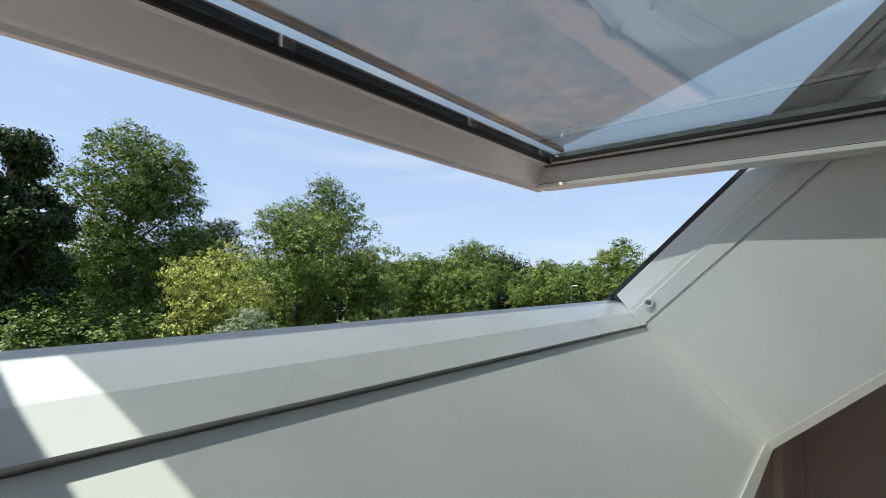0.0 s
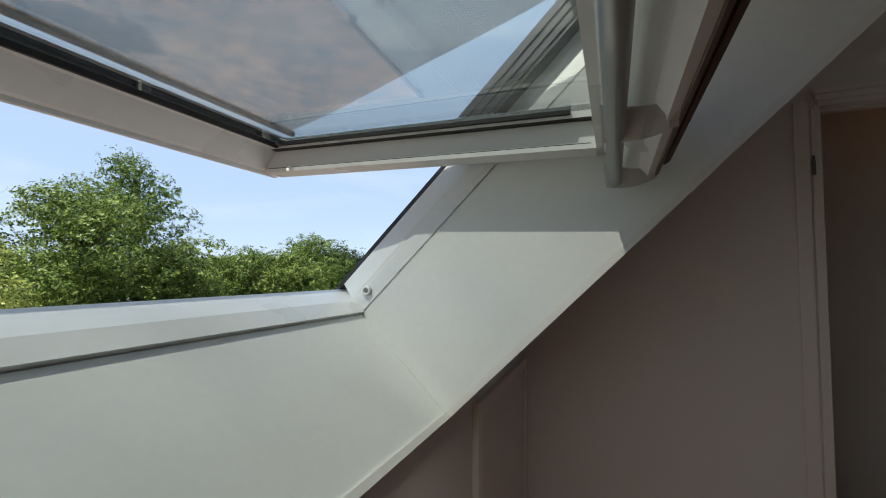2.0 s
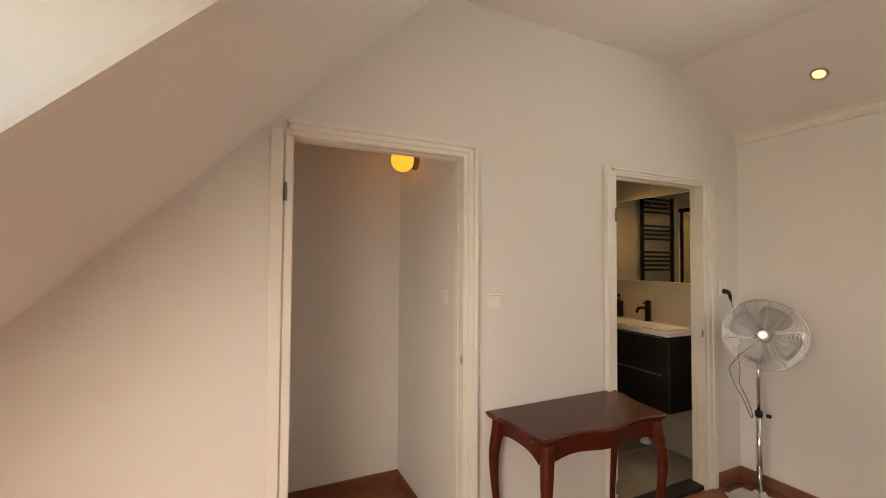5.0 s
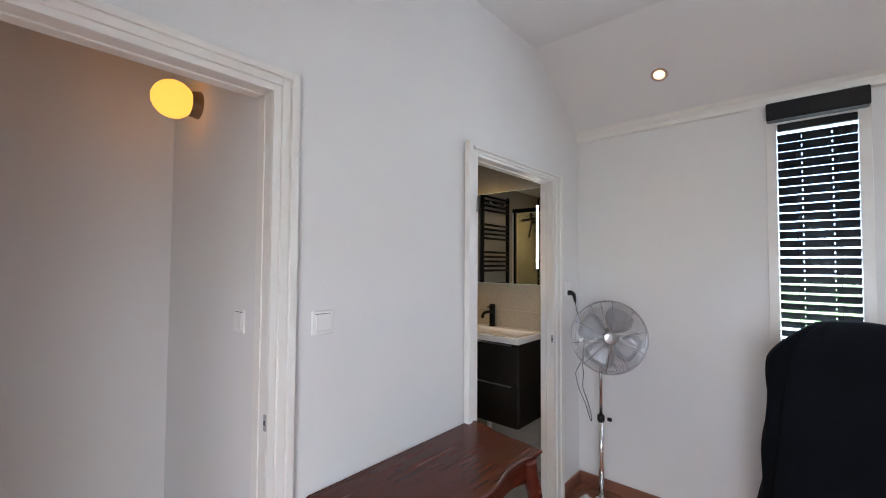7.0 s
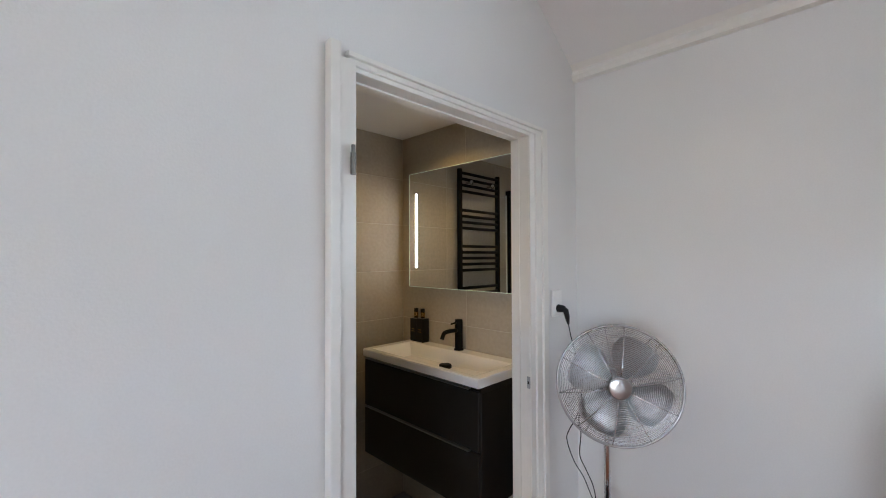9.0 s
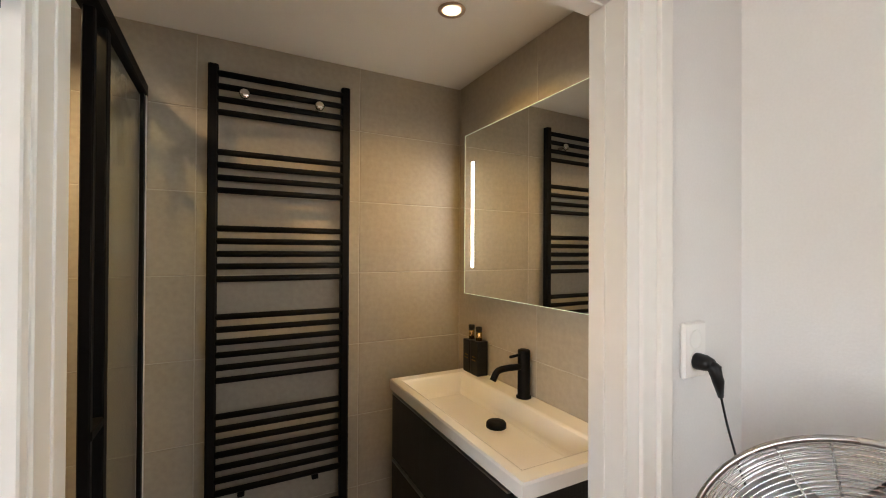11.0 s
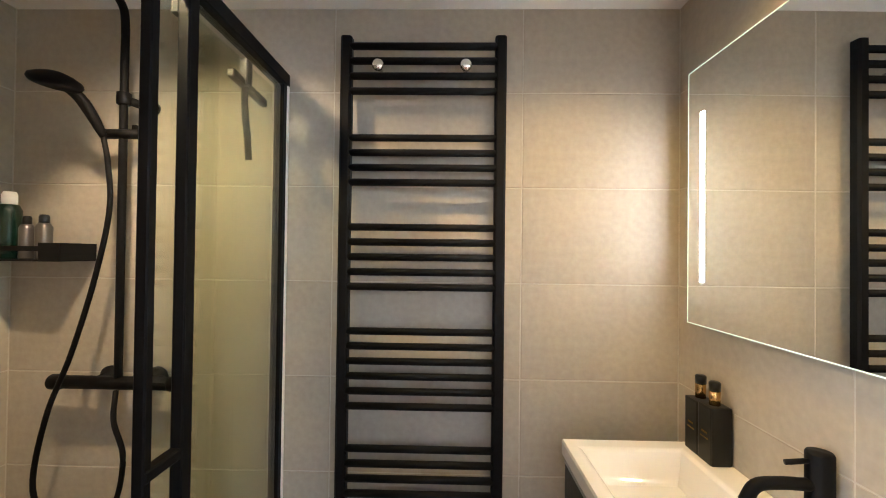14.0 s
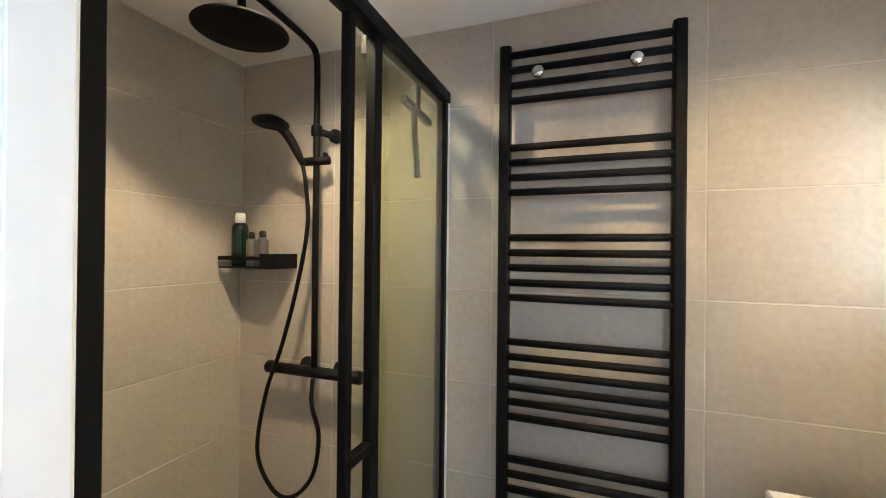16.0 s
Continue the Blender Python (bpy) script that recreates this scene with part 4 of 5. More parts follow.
basin = thing("wash_basin", (-0.28, 0.665, 0.982), "white ceramic basin top with a long rectangular bowl", "basin")
bm = bmesh.new()
X0, X1, W0, W1, TOPZ = -0.190, 0.1985, -0.452, 0.412, 0.042
levels = [(X0, X1, W0, W1, 0.0), (X0 - 0.001, X1, W0 - 0.001, W1, 0.035), (X0 + 0.002, X1, W0 + 0.002, W1 - 0.002, TOPZ), (X0 + 0.036, 0.122, W0 + 0.050, W1 - 0.050, TOPZ), (X0 + 0.042, 0.116, W0 + 0.056, W1 - 0.056, TOPZ - 0.006), (X0 + 0.072, 0.086, W0 + 0.105, W1 - 0.100, TOPZ - 0.060), (X0 + 0.084, 0.076, W0 + 0.12, W1 - 0.115, TOPZ - 0.066)]
rings = [[bm.verts.new(p) for p in ((x0, y0, z), (x1, y0, z), (x1, y1, z), (x0, y1, z))] for x0, x1, y0, y1, z in levels]
bm.faces.new(rings[-1])
for r, q in zip(rings, rings[1:]):
    for k in range(4):
        bm.faces.new((r[k], r[(k + 1) % 4], q[(k + 1) % 4], q[k]))
edges = [e for e in bm.edges if all(v in rings[3] + rings[5] for v in e.verts)]
bmesh.ops.bevel(bm, geom=edges, offset=0.008, segments=3, affect="EDGES", profile=0.5)
part("bowl", bm, CERAMIC, basin)
part("drain_plug", lathe([(0.034, 0), (0.034, 0.012), (0.031, 0.017), (0.012, 0.018)], (0.020, -0.045, TOPZ - 0.065), 28), BLACKPAINT, basin, "round black drain plug", True)
tap = thing("basin_tap", (-0.116, 0.655, 1.024), "matt black single lever basin tap", "tap")
part("body", lathe([(0.027, 0), (0.027, 0.006), (0.022, 0.008), (0.022, 0.168), (0.020, 0.172)], (0, 0, 0), 28), BLACKPAINT, tap, smooth=True)
part("spout", tube(curve_points([(-0.015, 0, 0.112), (-0.075, 0, 0.114), (-0.115, 0, 0.108), (-0.135, 0, 0.078)], 6), 0.0115, 14), BLACKPAINT, tap, smooth=True)
part("lever", tube([(-0.010, 0, 0.156), (-0.062, 0, 0.152)], 0.005, 10), BLACKPAINT, tap, smooth=True)
for k, y in enumerate((0.962, 1.022)):
    pump = thing("soap_bottle", (-0.112, y, 1.024), "square black glass bottle with gold neck and black cap", "bottle", "soap bottles on the basin")
    part("bottle", box(-0.026, 0.026, -0.030, 0.030, 0, 0.146 - 0.004 * k, bevel=0.006, seg=2), BLACKSHINY, pump)
    part("neck", lathe([(0.013, 0.15), (0.013, 0.190)], (0, 0, -0.006), 18), GOLD, pump, "gold metal neck", True)
    part("cap", lathe([(0.014, 0.189), (0.014, 0.208), (0.011, 0.211)], (0, 0, -0.006), 18), BLACKSHINY, pump, smooth=True)
    bm = bmesh.new()
    add_box(bm, -0.0268, -0.0262, -0.012, 0.012, 0.075, 0.080)
    add_box(bm, -0.0268, -0.0262, -0.016, 0.016, 0.062, 0.066)
    part("lettering", bm, GOLD, pump)

# mirror with light strips
mir = thing("wall_mirror", (-0.107, 0.6425, 1.3625), "frameless bathroom mirror with two upright light strips", "mirror", turn=0.6)
part("back_panel", box(0.003, 0.014, -0.425, 0.425, 0.02, 0.695), ALU, mir)
part("mirror_glass", box(0.0, 0.0028, -0.4425, 0.4425, 0.0, 0.7125), MIRROR, mir, "silvered mirror glass")
bm = bmesh.new()
add_box(bm, -0.0008, 0.004, -0.4435, 0.4435, -0.0022, 0.0)
add_box(bm, -0.0008, 0.004, -0.4435, 0.4435, 0.7125, 0.7147)
add_box(bm, -0.0008, 0.004, 0.4425, 0.4447, 0.0, 0.7125)
add_box(bm, -0.0008, 0.004, -0.4447, -0.4425, 0.0, 0.7125)
part("glass_edge", bm, glowing("lit_glass_edge", (0.75, 0.9, 0.72), 0.013), mir, "pale green lit glass edge")
for y in (0.378, -0.376):
    part("light_strip", box(-0.0015, -0.0002, y - 0.008, y + 0.008, 0.118, 0.583), LED, mir, "glowing white light strip")

# recessed lamps
def recessed_lamp(place, turn, label):
    root = new("recessed_spotlight")
    tagged(root, label, "spotlight", "recessed spotlights")
    root.matrix_world = Matrix.Translation(place) @ turn
    part("rim", lathe([(0.031, -0.003), (0.043, -0.004), (0.045, 0.0), (0.031, 0.002)], (0, 0, 0), 28, None, False), RIM, root, "pale bronze metal rim", True)
    part("bulb", lathe([(0.030, -0.002), (0.030, 0.001)], (0, 0, 0), 24), SPOTGLOW, root)


recessed_lamp((-0.433, 0.631, 2.329), Matrix(), "small glowing recessed spotlight in the bathroom ceiling")
recessed_lamp((-1.53, 0.63, 2.329), Matrix(), "small glowing recessed spotlight above the shower")
recessed_lamp((-0.280, -0.60, 2.600), pose(0, 0, 0, 0, math.degrees(math.atan(0.645)), 0), "small glowing recessed spotlight in the sloping ceiling")

# extractor vent with one dark slot
vent = thing("ceiling_vent", (-0.715, 0.605, 2.33), "flat white square extractor vent with a dark slot", "vent")
part("cover", box(-0.105, 0.105, -0.07, 0.07, -0.004, 0.0, bevel=0.0015), CEIL, vent)
part("slot", box(-0.096, -0.078, -0.036, 0.062, -0.0052, -0.003, bevel=0.001), GREYMETAL, vent, "dark slot")

# shower enclosure
SX = -1.337
scr = thing("shower_screen", (SX, 0.63, 0.03), "black-framed sliding shower screen of clear glass", "shower screen")
part("wall_profile", box(-0.016, 0.016, 0.525, 0.558, 0, 2.06, bevel=0.002), BLACKPAINT, scr)
part("wall_seal", box(0.017, 0.020, 0.545, 0.558, 0, 2.05), PLASTIC, scr, "pale silicone seal strip")
part("near_profile", box(-0.020, 0.030, -0.525, -0.482, 0, 2.06, bevel=0.002), BLACKPAINT, scr)
part("top_rail", box(-0.022, 0.022, -0.545, 0.558, 2.045, 2.085, bevel=0.003), BLACKPAINT, scr)
part("bottom_rail", box(-0.020, 0.020, -0.545, 0.558, 0.0, 0.03, bevel=0.003), BLACKPAINT, scr)
part("fixed_panel", box(0.004, 0.010, 0.095, 0.53, 0.03, 2.045), SHOWERGLASS, scr, "clear greenish glass panel")
part("panel_profile", box(-0.013, 0.013, 0.068, 0.101, 0.03, 2.045, bevel=0.003), BLACKPAINT, scr)
door = part("sliding_door", box(-0.012, -0.006, -0.022, 0.50, 0.035, 2.02), SHOWERGLASS, scr, "clear sliding glass door, pushed open")
part("door_edge_profile", box(-0.012, 0.011, -0.033, -0.011, 0.035, 2.045, bevel=0.003), BLACKPAINT, door)
bm = bmesh.new()
add_box(bm, -0.010, 0.014, -0.030, 0.066, 1.105, 1.128, 0.003)
part("handle", bm, BLACKPAINT, door)
bm = bmesh.new()
add_box(bm, -0.030, -0.012, 0.07, 0.12, 2.00, 2.045, 0.003)
part("roller", bm, DARKMETAL, door)

sq = thing("squeegee", (-1.352, 0.99, 1.80), "grey shower squeegee hanging on the glass", "squeegee")
part("handle", tube(curve_points([(0, 0.012, 0.0), (0, 0.002, 0.06), (0, -0.012, 0.12), (0, -0.018, 0.19)], 5), 0.009, 10), DARKMETAL, sq, smooth=True)
part("blade", box(-0.012, 0.008, -0.085, 0.105, -0.012, 0.012, bevel=0.004, m=pose(0, 0, 0.195, -4)), DARKMETAL, sq)
part("hook", box(-0.010, 0.014, -0.030, 0.0, 0.19, 0.262, bevel=0.004), DARKMETAL, sq)

sh = thing("shower_set", (-1.80, 1.12, 1.145), "matt black thermostatic rain shower set on the tiled wall", "shower")
part("riser_pipe", tube(curve_points([(0, 0, 0.0), (0, 0, 0.5), (0, 0, 0.95), (0, -0.001, 1.10), (0.004, -0.02, 1.145), (0.008, -0.07, 1.160), (0.014, -0.20, 1.168), (0.022, -0.36, 1.170)], 6), 0.0115, 12), BLACKPAINT, sh, smooth=True)
part("rain_head", lathe([(0.010, 0.131), (0.012, 0.022), (0.030, 0.012), (0.118, 0.006), (0.124, 0.0), (0.118, -0.004), (0.02, -0.005)], (0.022, -0.362, 1.040), 44), BLACKPAINT, sh, smooth=True)
part("mixer_bar", tube([(-0.170, 0, 0.0), (0.165, 0, 0.0)], 0.020, 18), BLACKPAINT, sh, smooth=True)
for x in (-0.075, 0.075):
    part("wall_rosette", lathe([(0.034, 0.0), (0.034, 0.008), (0.018, 0.012), (0.016, 0.045)], (x, 0.068, 0.0), 22, pose(0, 0, 0, 90)), BLACKPAINT, sh, smooth=True)
for x, s in ((-0.172, -1), (0.160, 1)):
    part("knob", lathe([(0.022, 0.0), (0.023, 0.004), (0.023, 0.032), (0.020, 0.036)], (x, 0, 0.0), 20, pose(0, 0, 0, 0, 90 * s, 0)), BLACKPAINT, sh, smooth=True)
part("pipe_bracket", tube([(0.0, 0.0, 0.866), (0.03, 0.04, 0.858), (0.036, 0.068, 0.858)], 0.013, 12), BLACKPAINT, sh, smooth=True)
part("pipe_collar", lathe([(0.013, -0.020), (0.019, -0.017), (0.020, 0.0), (0.019, 0.017), (0.013, 0.020)], (0, 0, 0.866), 18), BLACKPAINT, sh, smooth=True)
part("bracket_rosette", lathe([(0.026, 0), (0.026, 0.018), (0.021, 0.023)], (0.040, 0.068, 0.858), 20, pose(0, 0, 0, 90)), BLACKPAINT, sh, smooth=True)
part("slider", tube([(-0.045, -0.010, 0.755), (0.055, 0.0, 0.757)], 0.015, 14), BLACKPAINT, sh, smooth=True)
part("slider_grip", box(0.030, 0.046, -0.008, 0.008, 0.765, 0.785, bevel=0.003), BLACKPAINT, sh)
part("hand_shower", tube(curve_points([(-0.026, -0.04, 0.738), (-0.042, -0.060, 0.790), (-0.062, -0.082, 0.838), (-0.096, -0.104, 0.876)], 4), 0.013, 14, radii=[0.0100, 0.0115, 0.0130, 0.0142, 0.0150, 0.0155, 0.0158, 0.0158, 0.0155, 0.0155, 0.0160, 0.0170, 0.0170]), BLACKPAINT, sh, smooth=True)
part("hand_shower_head", lathe([(0.006, 0.026), (0.020, 0.024), (0.040, 0.017), (0.059, 0.006), (0.062, -0.002), (0.058, -0.009), (0.052, -0.010), (0.050, -0.007), (0.010, -0.006)], (-0.106, -0.110, 0.874), 32, pose(0, 0, 0, 18, 25, 0)), BLACKPAINT, sh, smooth=True)
part("hose", tube(curve_points([(0.002, -0.01, -0.02), (0.022, -0.04, -0.10), (0.060, -0.05, -0.20), (0.035, -0.05, -0.34), (-0.05, -0.05, -0.43), (-0.135, -0.05, -0.42), (-0.205, -0.05, -0.30), (-0.172, -0.05, -0.09), (-0.10, -0.05, 0.10), (-0.035, -0.05, 0.32), (0.0, -0.045, 0.52), (-0.012, -0.04, 0.66), (-0.028, -0.04, 0.742)], 8), 0.0075, 10), BLACKPAINT, sh, smooth=True)

shelf = thing("shower_shelf", (-2.068, 1.125, 1.512), "matt black metal shower shelf in the tiled corner", "shelf")
bm = bmesh.new()
add_box(bm, -0.130, 0.133, -0.060, 0.062, 0.0, 0.005, 0.001)
part("tray", bm, BLACKPAINT, shelf)
bm = bmesh.new()
add_box(bm, -0.130, 0.133, -0.062, -0.058, 0.030, 0.045)
add_box(bm, 0.070, 0.133, -0.064, -0.060, 0.0, 0.055)
add_box(bm, 0.129, 0.134, -0.060, 0.062, 0.0, 0.055)
add_box(bm, -0.131, -0.127, -0.060, 0.062, 0.030, 0.045)
part("guard_rail", bm, BLACKPAINT, shelf)


def bottle(name, x, y, h, r, mat, cap_mat, label):
    root = thing(name, (x, y, 1.518), label, "bottle", "shower bottles")
    part("body", lathe([(r * 0.9, 0), (r, 0.004), (r, h * 0.72), (r * 0.75, h * 0.80), (r * 0.5, h * 0.82)], (0, 0, 0), 20), mat, root, smooth=True)
    part("cap", lathe([(r * 0.62, h * 0.81), (r * 0.62, h * 0.95), (r * 0.5, h)], (0, 0, 0), 18), cap_mat, root, smooth=True)


bottle("shampoo_bottle", -2.150, 1.12, 0.205, 0.030, GREENBOTTLE, PLASTIC, "dark green shampoo bottle with white cap")
bottle("shower_gel_bottle", -2.083, 1.11, 0.130, 0.019, GREYBOTTLE, BLACKSHINY, "small grey bottle with dark cap")
bottle("shower_gel_bottle", -2.030, 1.11, 0.135, 0.021, GREYBOTTLE, BLACKSHINY, "small grey bottle with dark cap")

# ---- attic room things ----
# globe lamp in the closet
lamp = thing("globe_wall_lamp", (-2.235, 0.65, 2.152), "glowing yellow globe lamp on a bronze wall base", "lamp")
part("base", lathe([(0.055, 0), (0.055, 0.012), (0.048, 0.045), (0.044, 0.055)], (0, 0, 0), 28, pose(0, 0, 0, 0, -90, 0)), BRASS, lamp, "bronze metal base", True)
prof = [(0.030, -0.066)] + [(0.074 * math.sin(a), -0.074 * math.cos(a)) for a in (math.pi * k / 14 for k in range(3, 14))] + [(0.004, 0.074)]
part("globe", lathe(prof, (-0.098, 0, 0), 32, pose(0, 0, 0, 0, -90, 0)), GLOBE, lamp, "glowing yellow glass globe", True)


def wall_plate(name, place, turn, label, rocker=True):
    root = thing(name, place, label, "switch" if rocker else "socket", turn=turn)
    if rocker:
        part("plate", box(-0.041, 0.041, -0.009, 0.0, -0.040, 0.040, bevel=0.004), PLASTIC, root)
        part("rocker", box(-0.028, 0.028, -0.013, -0.008, -0.028, 0.028, bevel=0.0025, m=pose(0, 0, 0, -4)), PLASTIC, root)
        part("gap", box(-0.0295, 0.0295, -0.0094, -0.0088, 0.0275, 0.0300), GREYMETAL, root)
    else:
        part("plate", box(-0.038, 0.038, -0.012, 0.0, -0.058, 0.058, bevel=0.004), PLASTIC, root)
        for z in (0.022, -0.022):
            part("socket_well", lathe([(0.0195, 0.0), (0.021, 0.002), (0.0195, 0.003), (0.0175, -0.001)], (0, -0.011, z), 24, pose(0, 0, 0, 90), False), PLASTIC, root, smooth=True)
    return root


wall_plate("light_switch", (-2.068, 0.0, 1.318), 0, "square white light switch on the wall")
wall_plate("light_switch", (-2.235, 0.218, 1.320), -90, "square white light switch inside the closet")
wall_plate("wall_socket", (-0.197, 0.0, 1.345), 0, "white double wall socket with a black plug", False)

# standing fan
fan = thing("pedestal_fan", (-0.20, -0.225, 0.0), "chrome pedestal fan with round wire cage", "fan")
part("base", lathe([(0.19, 0.0), (0.192, 0.008), (0.175, 0.020), (0.10, 0.034), (0.04, 0.042), (0.028, 0.060)], (0, 0, 0), 48), CHROME, fan, smooth=True)
part("lower_pole", tube([(0, 0, 0.04), (0, 0, 0.555)], 0.0165, 18), CHROME, fan, smooth=True)
part("height_clamp", lathe([(0.019, 0.53), (0.022, 0.535), (0.022, 0.565), (0.016, 0.572)], (0, 0, 0), 20), BLACKSHINY, fan, smooth=True)
part("clamp_knob", lathe([(0.011, 0), (0.012, 0.004), (0.012, 0.020), (0.009, 0.024)], (0.020, -0.035, 0.545), 14, pose(0, 0, 0, 90)), BLACKSHINY, fan, smooth=True)
part("upper_pole", tube([(0, 0, 0.55), (0, 0, 1.02)], 0.0115, 16), CHROME, fan, smooth=True)
FN = Vector((-0.87, -0.48, 0.10)).normalized()
FC = Vector((-0.108, -0.092, 1.078))          # hub, seen from the foot of the stand
turn = FN.to_track_quat("Z", "Y").to_matrix().to_4x4()
FM = Matrix.Translation(FC) @ turn
part("motor", lathe([(0.03, -0.16), (0.05, -0.155), (0.055, -0.12), (0.055, -0.06), (0.035, -0.05), (0.012, -0.03)], (0, 0, 0), 28, None), STEEL, fan, smooth=True).matrix_local = FM
part("tilt_joint", box(-0.022, 0.022, -0.022, 0.022, 0.97, 1.05, bevel=0.006), BLACKSHINY, fan)
R = 0.215


def cage(front):
    bm = bmesh.new()
    s = 1 if front else -1
    seg, rows = 72, 28
    for i in range(rows):
        r = 0.045 + (R - 0.045) * (i + 0.5) / rows
        h = s * 0.050 * (1 - ((r - 0.045) / (R - 0.045)) ** 3)
        pts = [(r * math.cos(2 * math.pi * k / seg), r * math.sin(2 * math.pi * k / seg), h) for k in range(seg)]
        add_tube(bm, pts, 0.0010, 5, closed=True)
    for k in range(10 if front else 8):
        a = 2 * math.pi * k / (10 if front else 8) + 0.2
        pts = []
        for j in range(7):
            r = 0.043 + (R - 0.043) * j / 6
            pts.append((r * math.cos(a), r * math.sin(a), s * 0.050 * (1 - (j / 6) ** 3) - 0.001 * s))
        add_tube(bm, pts, 0.0021, 5)
    return bm


for f in (True, False):
    ob = part("cage_front" if f else "cage_back", cage(f), CAGEWIRE, fan, smooth=True)
    ob.matrix_local = FM
    tagged(ob, kind="stuff")
bm = tube([(R * math.cos(2 * math.pi * k / 72), R * math.sin(2 * math.pi * k / 72), 0) for k in range(72)], 0.005, 8, True)
part("rim", bm, STEEL, fan, smooth=True).matrix_local = FM
part("badge", lathe([(0.040, 0.046), (0.040, 0.052), (0.036, 0.054), (0.012, 0.0545)], (0, 0, 0), 32), STEEL, fan, smooth=True).matrix_local = FM
for k in range(4):
    bm = bmesh.new()
    a0 = math.pi / 2 * k + 1.08
    grid = []
    for i in range(6):
        r = 0.035 + 0.145 * i / 5
        half = 0.30 + 0.42 * math.sin(math.pi * (0.15 + 0.75 * i / 5))
        grid.append([bm.verts.new((r * math.cos(a0 + half * (j / 4 - 0.5) * 2), r * math.sin(a0 + half * (j / 4 - 0.5) * 2), 0.022 * (j / 4 - 0.5) * 2)) for j in range(5)])
    for p, q in zip(grid, grid[1:]):
        for j in range(4):
            bm.faces.new((p[j], p[j + 1], q[j + 1], q[j]))
    bmesh.ops.solidify(bm, geom=bm.faces[:], thickness=0.0015)
    part("blade", bm, BLADE, fan, smooth=True).matrix_local = FM
part("blade_hub", lathe([(0.036, -0.02), (0.038, 0.015), (0.02, 0.028)], (0, 0, 0), 24), STEEL, fan, smooth=True).matrix_local = FM

cable = thing("fan_cable", (-0.197, 0.0, 1.345), "black power cable with plug in the wall socket", "cable")
part("plug", lathe([(0.017, 0.0), (0.0175, 0.004), (0.016, 0.022), (0.011, 0.034)], (0, -0.013, -0.022), 20, pose(0, 0, 0, 90)), BLACKSHINY, cable, smooth=True)
bm = bmesh.new()
add_tube(bm, [(0, -0.034, -0.020), (0.003, -0.048, -0.030), (0.008, -0.052, -0.055), (0.014, -0.054, -0.088)], 0.011, 12, radii=[0.012, 0.0135, 0.011, 0.005])
part("plug_neck", bm, BLACKSHINY, cable, smooth=True)
pts = curve_points([(0.014, -0.054, -0.085), (0.024, -0.060, -0.14), (0.012, -0.085, -0.20), (0.028, -0.100, -0.28), (0.030, -0.105, -0.37), (-0.010, -0.105, -0.455), (-0.085, -0.105, -0.500), (-0.100, -0.105, -0.535), (-0.045, -0.105, -0.635), (0.040, -0.105, -0.735), (0.105, -0.105, -0.835), (0.142, -0.105, -0.885), (0.150, -0.105, -0.865), (0.115, -0.107, -0.790), (0.050, -0.108, -0.700), (0.000, -0.108, -0.625), (0.012, -0.108, -0.540), (-0.008, -0.110, -0.465), (0.010, -0.125, -0.40), (0.035, -0.150, -0.36), (0.060, -0.185, -0.33)], 6)
part("cord", tube(pts, 0.0022, 8), BLACKSHINY, cable, smooth=True)

# console table
tab = thing("console_table", (-1.683, -0.2045, 0.0), "polished mahogany console table with cabriole legs", "table")
TZ, HX, HY = 0.778, 0.432, 0.197
FX = 0.378                    # half the width between the front corners


def table_outline(grow=0.0, n=40):
    """Serpentine front, ends that curve in towards the front corners, straight back."""
    pts = []
    for k in range(n + 1):
        f = k / n
        x = -FX + 2 * FX * f
        pts.append((x * (1 + grow / FX) - 0.02, -HY - grow - 0.020 * math.sin(math.pi * f) ** 2 + 0.026 * math.sin(2 * math.pi * f) ** 2 * (1 if 0.12 < f < 0.88 else 0.7)))
    for k in range(1, 14):
        f = k / 14
        pts.append((FX - 0.02 + grow + (HX - FX + 0.02) * f ** 1.25 + 0.006 * math.sin(3 * math.pi * f), -HY + 2 * HY * f))
    pts.append((HX + grow, HY)), pts.append((-HX - grow, HY))
    for k in range(1, 14):
        f = 1 - k / 14
        pts.append((-FX - 0.02 - grow - (HX - FX - 0.02) * f ** 1.25 - 0.006 * math.sin(3 * math.pi * f), -HY + 2 * HY * f))
    return pts


